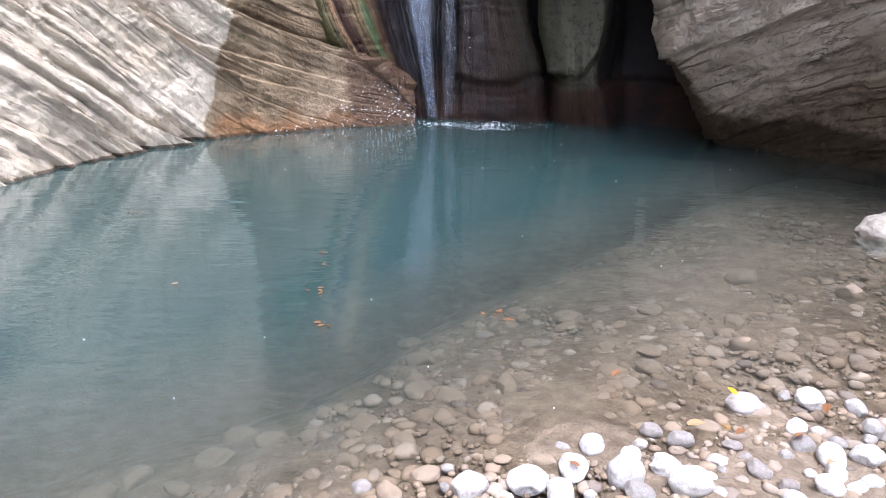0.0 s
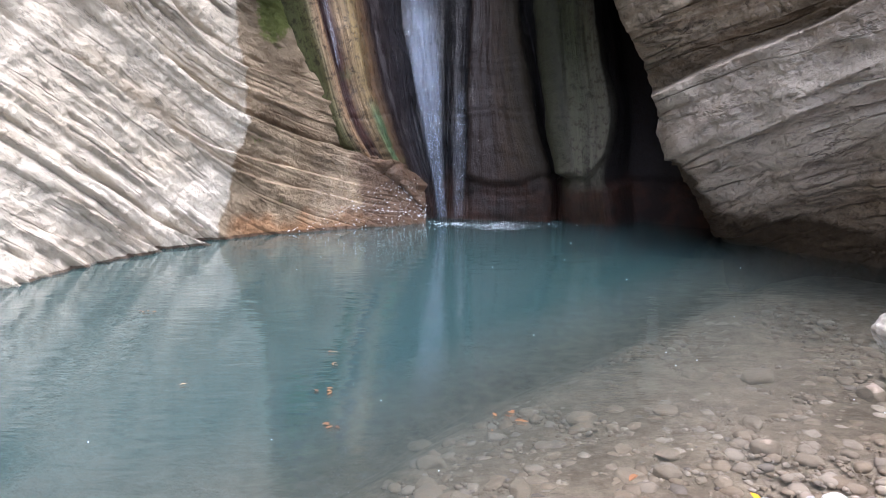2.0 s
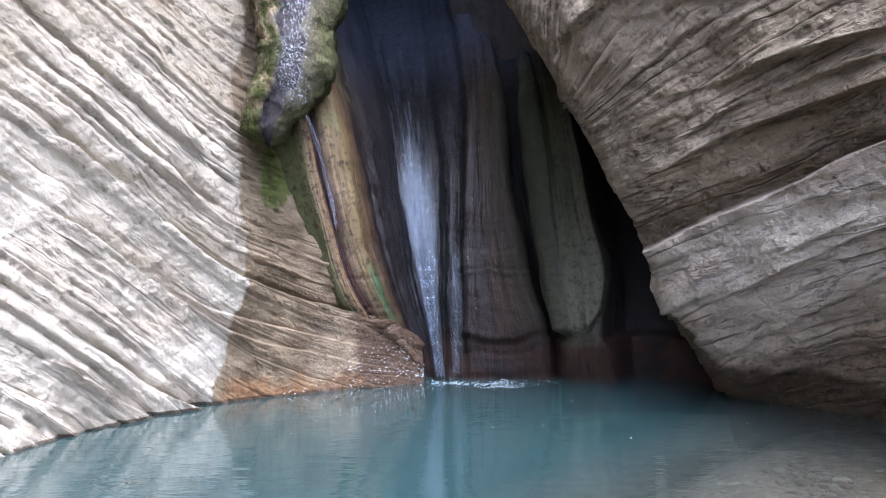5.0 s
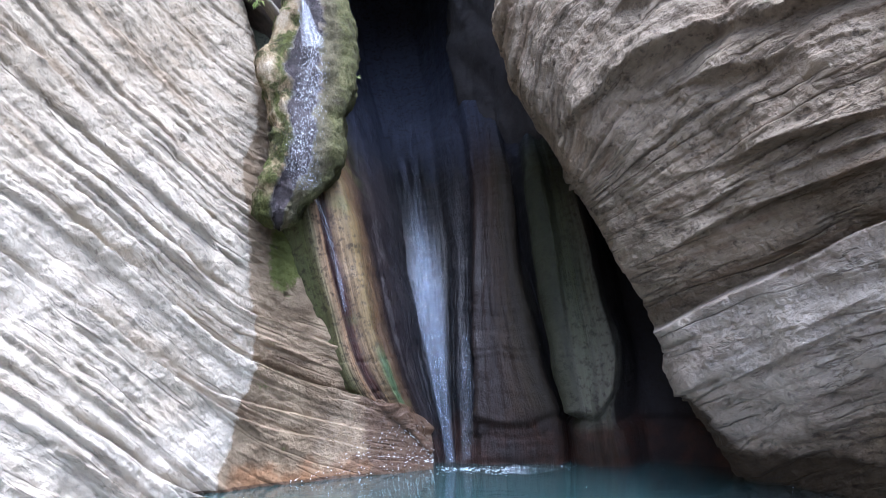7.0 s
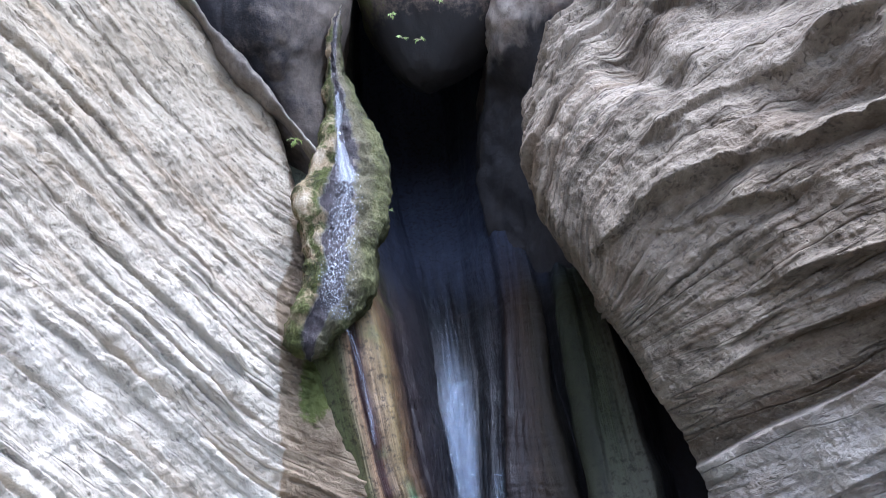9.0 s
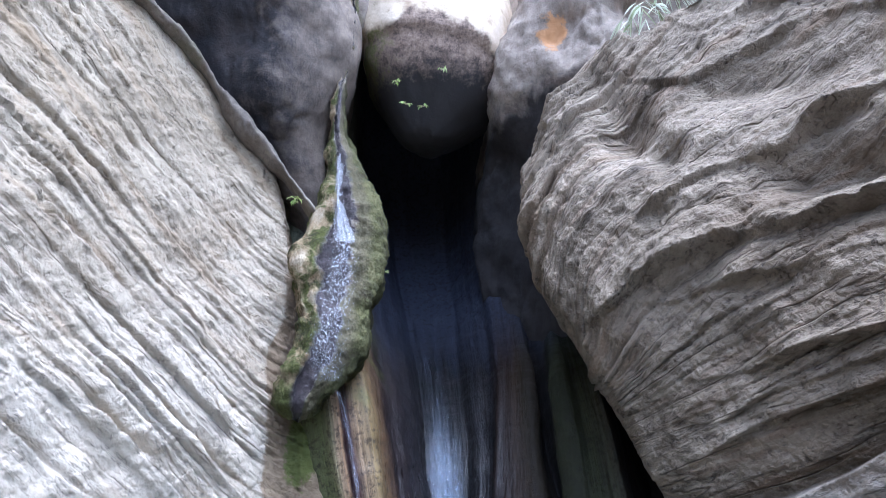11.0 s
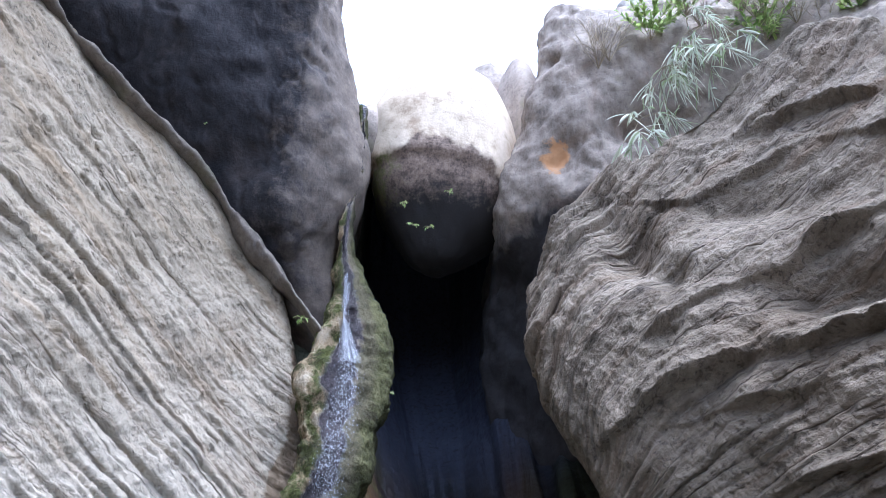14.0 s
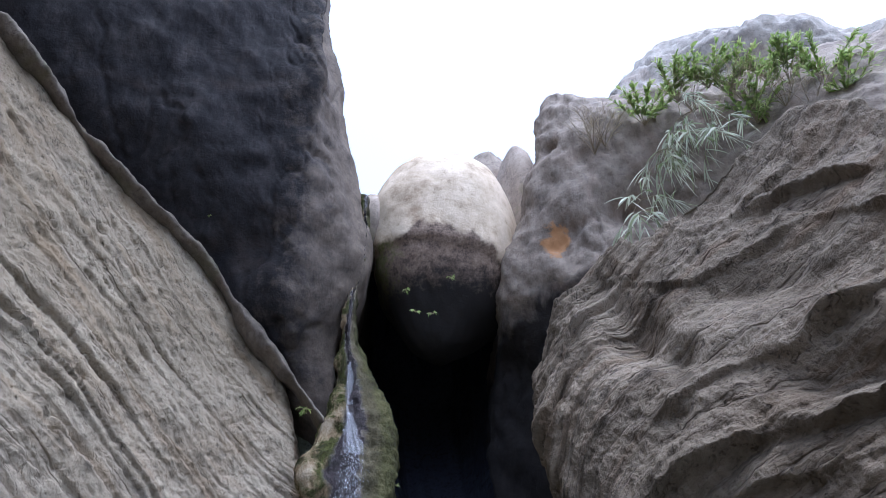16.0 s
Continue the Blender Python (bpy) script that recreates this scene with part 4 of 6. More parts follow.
GLINTS = [(0.27, 0.45, 8.46, 1.96), (0.27, 0.40, 8.39, 1.88), (0.25, 0.38, 8.35, 1.80), (0.23, 0.36, 8.27, 1.66), (0.25, 0.54, 8.19, 1.53), (0.22, 0.56, 8.14, 1.43), (0.23, 0.49, 8.10, 1.35), (0.21, 0.40, 8.04, 1.25), (0.21, 0.56, 7.99, 1.15), (0.21, 0.52, 7.93, 1.02), (0.21, 0.40, 7.88, 0.93), (0.18, 0.31, 7.84, 0.83), (0.20, 0.47, 7.79, 0.72), (0.71, 0.87, 7.97, 1.19), (-0.63, -0.51, 8.42, 1.93), (-0.84, -0.69, 8.32, 1.82)]

SIDE_FALL = [(-11.0, 0.45, 26.4, 8.36), (-10.9, 0.55, 22.7, 8.12), (-10.3, 1.2, 19.8, 7.82), (-10.6, 1.4, 16.8, 7.62), (-11.0, 1.5, 13.6, 7.40), (-11.4, 1.5, 11.2, 7.34), (-11.1, 1.2, 9.3, 7.34)]

DRIP = [(-10.6, 0.6, 9.2, 7.42), (-9.9, 0.5, 7.0, 7.6), (-9.0, 0.4, 3.4, 7.66), (-8.5, 0.35, 0.0, 7.62)]

CANES = [(3.14, 8.17, 9.82), (3.32, 8.04, 9.51), (3.53, 7.95, 9.13), (2.82, 8.07, 9.04), (2.58, 8.10, 8.53), (3.11, 7.96, 9.12), (2.27, 8.14, 7.96), (2.13, 8.18, 7.72), (3.32, 7.93, 8.87), (2.62, 8.09, 8.76)]

SHRUBS = [(2.68, 8.49, 9.67), (3.21, 8.35, 10.01), (3.68, 8.21, 10.11), (3.89, 8.12, 9.87), (4.44, 7.94, 9.92), (4.71, 7.91, 9.80), (5.08, 7.67, 9.55), (5.08, 7.43, 8.88), (4.06, 7.92, 9.05)]

GRASS = [(4.02, 8.00, 9.56), (4.09, 7.90, 9.35), (3.98, 8.18, 9.87), (4.48, 7.81, 9.22), (4.73, 7.66, 8.99), (3.36, 8.24, 9.65), (1.87, 8.60, 9.24), (2.04, 8.56, 9.35)]

# falling water: azimuth, half width in degrees, elevation, metres off
FALL = [(-3.2, 1.5, 12.0, 10.9), (-2.7, 1.55, 8.6, 9.9), (-2.4, 1.6, 4.2, 9.0), (-2.05, 1.35, 0.0, 8.5), (-1.65, 0.92, -4.4, 8.15), (-1.3, 0.58, -8.2, 7.95), (-0.95, 0.42, -11.4, 7.82)]
WET_SIDE = [(0.55, 0.9, 0.0, 8.35), (0.45, 1.0, -4.4, 8.0), (0.4, 0.9, -8.2, 7.85), (0.25, 0.8, -11.3, 7.76)]

PALE_STONES = [(0.07, 1.94, 0.148), (0.26, 1.96, 0.169), (0.35, 1.91, 0.141), (0.72, 2.04, 0.137), (0.77, 1.94, 0.181), (0.90, 2.07, 0.085), (1.28, 2.07, 0.149), (1.40, 2.07, 0.137), (0.67, 2.18, 0.071), (0.85, 1.99, 0.062), (1.25, 1.98, 0.101), (1.20, 1.91, 0.127), (1.34, 1.93, 0.087), (0.85, 1.90, 0.067), (1.38, 2.45, 0.165), (0.72, 2.08, 0.083)]

GREY_STONES = [(0.42, 2.05, 0.148), (0.50, 2.17, 0.147), (0.73, 2.27, 0.103), (0.82, 2.20, 0.123), (1.13, 2.44, 0.176), (1.53, 2.39, 0.125), (1.01, 2.10, 0.065), (1.02, 2.02, 0.113), (1.32, 2.25, 0.070), (1.23, 2.16, 0.121), (1.35, 2.17, 0.093), (0.40, 2.17, 0.083), (0.62, 2.11, 0.097), (0.58, 2.00, 0.167), (0.60, 1.91, 0.131), (1.18, 2.00, 0.058), (1.08, 1.93, 0.084), (1.29, 1.92, 0.086), (1.53, 2.19, 0.080), (1.52, 2.26, 0.097), (1.31, 2.50, 0.083), (0.99, 2.17, 0.088), (1.26, 2.28, 0.109), (-0.01, 1.96, 0.058), (0.00, 2.07, 0.067), (-0.28, 1.98, 0.085), (0.45, 1.91, 0.058)]

SUNK = [(-0.35, 2.18, 0.111), (-0.16, 2.29, 0.107), (-0.01, 2.46, 0.105), (-0.33, 2.52, 0.13), (-0.11, 2.74, 0.178), (-0.14, 2.84, 0.133), (0.01, 2.64, 0.134), (0.25, 2.68, 0.136), (0.71, 2.75, 0.142), (0.79, 2.72, 0.058), (0.86, 2.77, 0.119), (1.05, 2.67, 0.093), (1.34, 2.97, 0.139), (0.91, 2.96, 0.134), (0.72, 3.01, 0.107), (0.15, 2.15, 0.062), (0.19, 2.12, 0.068), (0.23, 2.34, 0.058), (0.31, 2.4, 0.089), (0.61, 2.37, 0.075), (0.19, 2.46, 0.06), (0.32, 2.12, 0.096), (-0.19, 1.94, 0.116), (-0.07, 2.04, 0.119), (-0.46, 2.12, 0.096), (-0.13, 2.84, 0.1), (-0.9, 2.41, 0.17), (-0.69, 2.49, 0.153), (1.3, 3.92, 0.133), (1.65, 3.81, 0.23), (0.62, 3.41, 0.17), (-0.18, 3.52, 0.145), (1.05, 3.44, 0.156), (2.09, 3.51, 0.202), (0.81, 3.49, 0.113), (1.38, 3.22, 0.138), (-1.26, 2.15, 0.192), (-0.52, 2.68, 0.091), (1.64, 3.21, 0.096), (1.12, 3.12, 0.106), (-0.87, 2.68, 0.163), (0.42, 2.99, 0.098), (-0.12, 3.07, 0.149), (0.74, 3.26, 0.091), (-1.18, 2.31, 0.176), (-0.97, 2.18, 0.124)]

LEAVES = [(-1.39, 3.60, 0.072), (-0.69, 3.84, 0.042), (-0.64, 3.51, 0.084), (-0.57, 3.13, 0.087), (-0.71, 4.04, 0.038), (0.25, 3.22, 0.093), (0.28, 3.16, 0.051), (-2.10, 4.80, 0.047), (0.17, 3.05, 0.025)]

YELLOW_LEAF = (1.07, 2.39, 0.075)

SHORE_LEAVES = [(0.85, 2.24, 0.05), (1.40, 2.36, 0.05), (0.43, 2.01, 0.05), (1.23, 2.18, 0.05), (1.24, 2.01, 0.05), (1.04, 2.21, 0.05), (0.69, 2.61, 0.05)]

STAIN = (1.12, 8.73, 7.83)

HOLLOWS = [((2.33, 8.48, 8.28), (0.5, 0.8, 0.45), 0.55), ((1.16, 8.72, 7.78), (0.3, 0.6, 0.35), 0.25), ((1.24, 8.91, 9.63), (0.1, 0.5, 0.12), 0.3)]

FERNS = [(-0.86, 8.81, 6.76), (-0.38, 8.74, 7.23), (-0.62, 8.83, 6.73), (-0.99, 8.84, 7.13), (-2.04, 8.05, 5.03), (-3.50, 7.74, 7.74), (-2.06, 7.99, 5.06), (-1.04, 8.18, 4.19), (-1.76, 7.75, 4.16), (-1.85, 7.63, 3.13)]


# ---- ground: pool bed and shore ----
def shore(x, y):
    """Metres beyond the water's edge, and the same as a share of the way to the drop-off."""
    s = y - np.maximum(1.98 + np.where(x > 0, 0.22, 0.55) * x, 0.7)
    return s, s / np.clip(1.1 + 0.72 * x, 0.55, 3.4)


def ground_z(x, y):
    """Height of the bed and the beach: a silted shelf, then a steep drop towards the fall."""
    s, k = shore(x, y)
    shelf = 0.16 * np.clip(k, 0, 1) ** 1.2
    drop = 0.5 * (np.sqrt(np.maximum(s - s / np.maximum(k, 1.0), 0) ** 2 + 0.25) - 0.5)
    return np.where(s > 0, -np.minimum(shelf + drop, 1.7), np.minimum(-s * 0.07, 0.9))


def build_ground():
    xs = np.concatenate([-np.geomspace(60, 5.2, 14), np.linspace(-5, 5, 260), np.geomspace(5.2, 60, 14)])
    ys = np.concatenate([-np.geomspace(60, 2.2, 14), np.linspace(-2, 9.6, 300), np.geomspace(10, 60, 10)])
    gx, gy = np.meshgrid(xs, ys, indexing="ij")
    p = np.stack([gx.ravel(), gy.ravel(), np.zeros(gx.size)], -1)
    z = np.maximum(ground_z(p[:, 0], p[:, 1]), -0.55) + 0.02 * fbm(p, 2.2, 3, 5) + 0.008 * fbm(p, 11, 3, 8)
    g = np.stack([gx, gy, z.reshape(gx.shape)], -1)
    put("ground", grid_mesh("ground", g), M_BED, "brown silt and grit of the pool bed and stony shore", "ground")


build_ground()


def build_water():
    xs, ys = np.linspace(-5.5, 6.5, 240), np.linspace(0.2, 9.2, 200)
    gx, gy = np.meshgrid(xs, ys, indexing="ij")
    g = np.stack([gx, gy, np.zeros_like(gx)], -1)
    put("water", grid_mesh("water", g, {"depth": np.maximum(-ground_z(gx, gy), 0)}), M_WATER, "still turquoise pool water, clear in the shallows", "water")


build_water()


# ---- rock masses ----
def bed_right(p):
    return p[:, 2] - 0.25 * (p[:, 0] - p[:, 1] + 4.5)


def at(az, el, far):
    """A point seen from the shore: azimuth, elevation, level metres off."""
    a, e = np.radians(az), np.radians(el)
    return np.stack([EYE[0] + far * np.sin(a), EYE[1] + far * np.cos(a), EYE[2] + far * np.tan(e)], -1)


def curve(pairs, x, soft=0.0):
    """A curve through pairs, its corners rounded over about soft."""
    k, v = np.array(pairs, float).T
    return sum(np.interp(x + soft * d, k, v) for d in (-1, -0.5, 0, 0.5, 1)) / 5


def bedded(columns, nu, nv, bed, seed, amp, thick, fine, wavy=0.12, rough=0.04, heave=0.12, plates=0.02, laminar=0.42):
    g = loft(columns, nu, nv)
    nrm = grid_normals(g)
    p = g.reshape(-1, 3)
    big = heave * fbm(p, 0.45, 3, seed)
    b = bed(p) + wavy * fbm(p, 0.6, 2, seed + 3) + 0.02 * fbm(p, 2.2, 2, seed + 4)
    vary = 0.45 + 0.75 * smooth(-0.5, 0.6, fbm(p, 0.6, 3, seed + 7))
    thin = smooth(-0.3, 0.5, fbm(p, 0.9, 2, seed + 8))
    d = big + amp * vary * beds(b, seed, thick) + amp * laminar * thin * beds(b + 0.012 * fbm(p, 6.0, 2, seed + 2), seed + 1, fine, 0.5)
    d += rough * fbm(p, 3.0, 6, seed + 9, 0.6)
    # broken plates with sharp edges
    for k, (s, h, depth) in enumerate(((1.1, 2.6, plates),)):
        q = 2.2 * fbm(np.stack([p[:, 0] * s, p[:, 1] * s, b * h], -1), 1.0, 4, seed + 13 + k)
        f = q - np.floor(q)
        d += depth * (np.floor(q) + smooth(0.0, 0.16, f))
    along = np.stack([p[:, 0] * 4, p[:, 1] * 4, b * 14], -1)
    d -= 0.10 * np.maximum(vnoise(along, seed + 11) - 0.5, 0) * thin
    return g, nrm, d, bed(p) + wavy * fbm(p, 0.6, 2, seed + 3) + 0.02 * fbm(p, 2.2, 2, seed + 4)


GLINT_SPOTS = []  # spots at the wet foot of the west wall for white glint specks


DAMP_LINE = [(-16.0, -19.0), (-12.0, -18.2), (-8.8, -17.2), (-5.7, -16.4), (-1.7, -15.1), (3.3, -15.3), (6.7, -15.4), (10.8, -15.8), (14.0, -14.6), (30.0, -14.0)]  # elevation, azimuth where the wall turns damp


WEST_DIP = [(-90.0, -24.0), (-60.0, -2.0), (-40.0, 9.0), (-35.0, 12.0), (-30.0, 15.8), (-25.0, 20.2), (-20.0, 24.8), (-16.0, 28.2), (-12.0, 30.0), (-8.0, 31.6), (0.0, 33.5)]  # azimuth, degrees by which a bed has sunk
# open joints in the west wall: azimuth and elevation, metres of step, degrees of swell below and of notch above
WEST_JOINTS = [
    ([(-60.0, 26.0), (-40.0, 16.0), (-33.8, 11.7), (-28.5, 7.6), (-25.9, 5.3), (-23.6, 3.5), (-20.1, 0.0), (-16.4, -3.2), (-12.4, -5.0), (-4.0, -7.6)], 0.17, 2.2, 1.5),
    ([(-60.0, 16.0), (-40.0, 4.5), (-30.9, -3.5), (-27.8, -6.4), (-24.5, -8.7), (-20.9, -11.7), (-17.0, -13.5)], 0.15, 1.8, 0.9),
    ([(-60.0, 20.0), (-40.0, 11.0), (-33.6, 6.7), (-30.3, 3.8), (-27.2, 1.4), (-23.9, -1.4), (-20.4, -4.6), (-16.7, -7.3), (-14.3, -8.3), (-6.0, -10.6)], 0.09, 1.6, 0.8),
    ([(-60.0, 32.0), (-40.0, 20.4), (-34.1, 17.6), (-30.6, 16.0), (-27.3, 13.5), (-25.1, 11.6), (-23.2, 8.8), (-21.2, 6.2), (-19.1, 3.2), (-16.2, 0.5), (-13.8, -0.6), (-8.0, -3.2)], 0.08, 1.0, 0.7),
    ([(-60.0, 40.0), (-39.3, 31.2), (-34.7, 28.7), (-30.0, 25.5), (-24.9, 20.6), (-21.1, 17.4), (-16.4, 12.9)], 0.08, 1.0, 0.6),
    ([(-60.0, 36.0), (-38.1, 27.2), (-35.4, 25.4), (-31.3, 22.4), (-26.5, 18.4), (-23.3, 15.5), (-18.3, 10.5)], 0.10, 1.1, 0.8),
    ([(-60.0, 43.0), (-39.2, 34.6), (-35.6, 32.0), (-30.9, 29.7), (-28.3, 27.4), (-22.0, 21.0)], 0.06, 0.8, 0.5),
    ([(-34.0, 21.5), (-28.9, 17.2), (-26.4, 15.2), (-21.9, 11.0), (-18.8, 6.2), (-16.5, 3.6)], 0.07, 0.8, 0.5),
    ([(-31.5, -10.2), (-28.2, -11.2), (-25.0, -13.0)], 0.07, 0.8, 0.5),
    ([(-29.0, -8.0), (-26.7, -9.6), (-23.6, -12.0), (-20.0, -14.0)], 0.08, 0.9, 0.5),
    ([(-22.0, -2.6), (-18.0, -5.6), (-14.0, -7.0), (-8.0, -8.8), (-4.0, -9.6)], 0.06, 0.7, 0.5),
]


def build_left_wall():
    nu, nv = 820, 660
    g = loft(LEFT_WALL, nu, nv)
    nrm = grid_normals(g)
    p = g.reshape(-1, 3)
    x, z = p[:, 0], p[:, 2]
    az = np.degrees(np.arctan2(x, p[:, 1]))
    el = np.degrees(np.arctan2(z - EYE[2], np.hypot(x, p[:, 1])))
    warp = 0.5 * fbm(p, 0.7, 3, 22) + 0.22 * fbm(p, 3.0, 3, 23)
    b = 0.125 * (el + curve(WEST_DIP, az, 1.5)) + 0.03 * fbm(p, 0.5, 2, 24) + 0.004 * fbm(p, 2.2, 2, 25)
    vary = 0.2 + 0.9 * smooth(-0.4, 0.6, fbm(p, 0.7, 3, 28))
    thin = smooth(-0.2, 0.5, fbm(p, 0.9, 2, 29))
    d = 0.08 * fbm(p, 0.45, 3, 21) + 0.10 * vary * beds(b, 21, 0.19) + 0.05 * (0.35 + 0.65 * thin) * beds(b + 0.003 * fbm(p, 6.0, 2, 26), 27, 0.07, 0.55)
    for k, (line, amp, below, above) in enumerate(WEST_JOINTS):
        h = el + 0.25 * warp - curve(line, az, 0.6)
        ends = smooth(line[0][0] - 1.0, line[0][0] + 1.0, az) * smooth(line[-1][0] + 1.0, line[-1][0] - 1.5, az)
        lip = smooth(-0.06, 0.14, h)
        worn = 0.35 + 0.9 * smooth(-0.4, 0.4, fbm(p, 1.1, 3, 140 + k))
        d += amp * ends * worn * (0.7 * (1 - lip) * np.exp(-np.maximum(-h, 0) / below) - lip * np.exp(-np.maximum(h, 0) / above))
    pits = vnoise(np.stack([p[:, 0] * 7, p[:, 1] * 7, b * 20], -1), 31)
    d += 0.019 * fbm(p, 4.2, 6, 30, 0.7) - 0.11 * np.maximum(pits - 0.38, 0) * (0.3 + 0.7 * thin)
    d = d * (1 - 0.6 * smooth(-17.0, -9.0, az))
    g = g + nrm * d.reshape(nu, nv, 1) * SIGN_LEFT
    wet = smooth(-0.9, 0.9, az + 0.9 * warp - curve(DAMP_LINE, el, 0.8))
    rust = 0.72 * smooth(0.5, 0.0, z) * smooth(-19.0, -16.5, az)
    moss = 0.85 * np.exp(-((az + 12.9) / 1.9) ** 2 - ((el - 4.0) / 3.6) ** 2) + 0.5 * np.exp(-((az + 12.5) / 1.6) ** 2 - ((el + 9.6) / 1.0) ** 2) + 0.42 * np.exp(-((az + 14.6) / 1.2) ** 2 - ((el + 5.5) / 2.2) ** 2)
    film = 0.95 * smooth(-14.0, -8.0, az) * smooth(1.3, 0.3, z)
    soak_shade = 0.95 * smooth(-11.5, -4.0, az + 0.10 * np.maximum(el + 9, 0))
    soak_shade = np.maximum(soak_shade, 0.8 * smooth(0.05, 0.01, g.reshape(-1, 3)[:, 2]) * smooth(-50.0, -20.0, az))
    q = g.reshape(-1, 3)
    low = (az > -13.0) & (az < -0.7) & (q[:, 2] > 0.01) & (q[:, 2] < 0.05 + 0.4 * smooth(-13.0, -4.0, az))
    GLINT_SPOTS.extend(q[low].tolist())
    # lighter towards the water: light on the lower wall put into colour
    me = grid_mesh("rock_wall_west", g, {"bed": b, "wet": wet, "rust": rust, "moss": moss, "film": film, "soak_shade": soak_shade, "pale": 1.05 * smooth(6.0, 0.3, z)})
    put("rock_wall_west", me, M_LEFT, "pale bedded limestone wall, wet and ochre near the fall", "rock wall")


def build_right_wall():
    nu, nv = 720, 580
    u, v = np.meshgrid(np.linspace(0, 1, nu), np.linspace(0, 1, nv), indexing="ij")
    # across: from the hidden back round the nose and along the face
    off = curve([(0.0, 3.0), (0.05, 0.8), (0.09, 0.0), (0.15, 1.3), (0.30, 5.0), (0.55, 13.0), (0.80, 25.0), (0.88, 42.0), (0.94, 80.0), (1.0, 130.0)], u, 0.012)
    back = curve([(0.0, 4.0), (0.05, 1.2), (0.09, 0.45), (0.15, 0.05), (0.30, 0.0), (1.0, 0.0)], u, 0.012)
    top = np.full_like(u, 34.0)
    for _ in range(12):
        top = 0.5 * top + 0.5 * curve(EAST_CREST, curve(EAST_NOSE, top, 0.8) + np.maximum(off, 0.3), 1.0)
    rise = np.clip(v / 0.93, 0, 1)
    over = np.clip((v - 0.93) / 0.07, 0, 1)
    el = -16.0 + (top + 16.0) * rise
    nose = curve(EAST_NOSE, el, 0.8)
    az = nose + off
    far = 7.45 - 0.042 * np.clip(az - 4, 0, 60) + 0.05 * np.sin(az * 0.21 + el * 0.1) + curve(EAST_BELLY, el, 1.5) + back + np.where(az > 70, 0.03 * np.clip(az - 70, 0, 60), 0)
    g = at(az, el, far)
    g[..., 2] -= 0.7 * over ** 2
    out = np.stack([np.sin(np.radians(az)), np.cos(np.radians(az)), np.zeros_like(az)], -1)
    g = g + out * (3.0 * over)[..., None]
    nrm = grid_normals(g)
    p = g.reshape(-1, 3)
    A, E, N = az.ravel(), el.ravel(), off.ravel()
    warp = 0.5 * fbm(p, 0.8, 3, 58) + 0.15 * fbm(p, 3.0, 3, 59)
    curl = 11.0 * smooth(3.0, 13.0, E) * np.exp(-np.maximum(N, 0) / 4.5)
    b = 0.115 * (E - 0.33 * np.maximum(A - 4, 0) + curl) + 0.05 * fbm(p, 0.6, 2, 60) + 0.009 * fbm(p, 2.5, 2, 61)
    face = smooth(0.0, 1.5, N)
    vary = 0.25 + 0.9 * smooth(-0.4, 0.6, fbm(p, 0.7, 3, 64))
    thin = smooth(-0.2, 0.5, fbm(p, 0.9, 2, 65))
    ribs = np.exp(-((N - 2.5) / 3.5) ** 2) * smooth(6.0, 12.0, E)
    d = 0.12 * fbm(p, 0.45, 3, 57) + 0.10 * vary * beds(b, 57, 0.24) + (0.05 * thin + 0.06 * ribs) * beds(b + 0.004 * fbm(p, 6.0, 2, 62), 66, 0.085, 0.45)
    for line, amp, above, below in EAST_SHELVES:
        h = E + 0.32 * warp - curve(line, A, 0.6)
        ends = smooth(line[0][0] - 0.3, line[0][0] + 1.8, A)
        lip = smooth(-0.13, 0.10, h)
        worn = 0.2 + 0.85 * smooth(-0.45, 0.45, fbm(p, 1.1, 4, int(amp * 900)))
        d += 0.75 * amp * ends * worn * (lip * np.exp(-np.maximum(h, 0) / above) - 0.75 * (1 - lip) * np.exp(-np.maximum(-h, 0) / below))
    h = E + 0.35 * warp - curve(EAST_LEDGE, A, 0.6)
    slab = smooth(0.10, -0.16, h) * smooth(-16.0, -3.0, h)
    d -= 0.14 * smooth(-0.16, 0.1, h) * np.exp(-np.maximum(h, 0) / 1.8) * smooth(0.5, 2.0, N)
    jut = (0.40 * slab * smooth(-0.5, 0.6, N)).reshape(nu, nv, 1)
    for (ca, ce), (ra, re_), deep in EAST_HOLLOWS:
        d -= deep * np.exp(-((A - ca) / ra) ** 2 - ((E - ce) / re_) ** 2) * face
    d += 0.045 * fbm(p, 2.4, 6, 67, 0.6)
    d -= 0.07 * np.maximum(vnoise(np.stack([p[:, 0] * 5, p[:, 1] * 5, b * 16], -1), 68) - 0.45, 0)
    d *= 1 - 0.85 * smooth(0.9, 0.0, N)
    g = g + nrm * d.reshape(nu, nv, 1) * SIGN_RIGHT - out * jut
    # darkens the foot and the low nose: damp plus painted undercut shade
    soak_shade = smooth(0.55, 0.05, g[..., 2]) + 0.8 * (smooth(1.6, 0.3, np.maximum(off, 0)) * smooth(-4.0, -8.0, el)) + 0.85 * smooth(22.0, 16.5, az) * smooth(1.15, 0.3, g[..., 2])
    put("rock_wall_east", grid_mesh("rock_wall_east", g, {"bed": b, "pale": smooth(0.15, -0.15, h) * smooth(-14.0, -6.0, h), "soak_shade": soak_shade}), M_RIGHT, "bulging grey bedded limestone wall, undercut at the water", "rock wall")


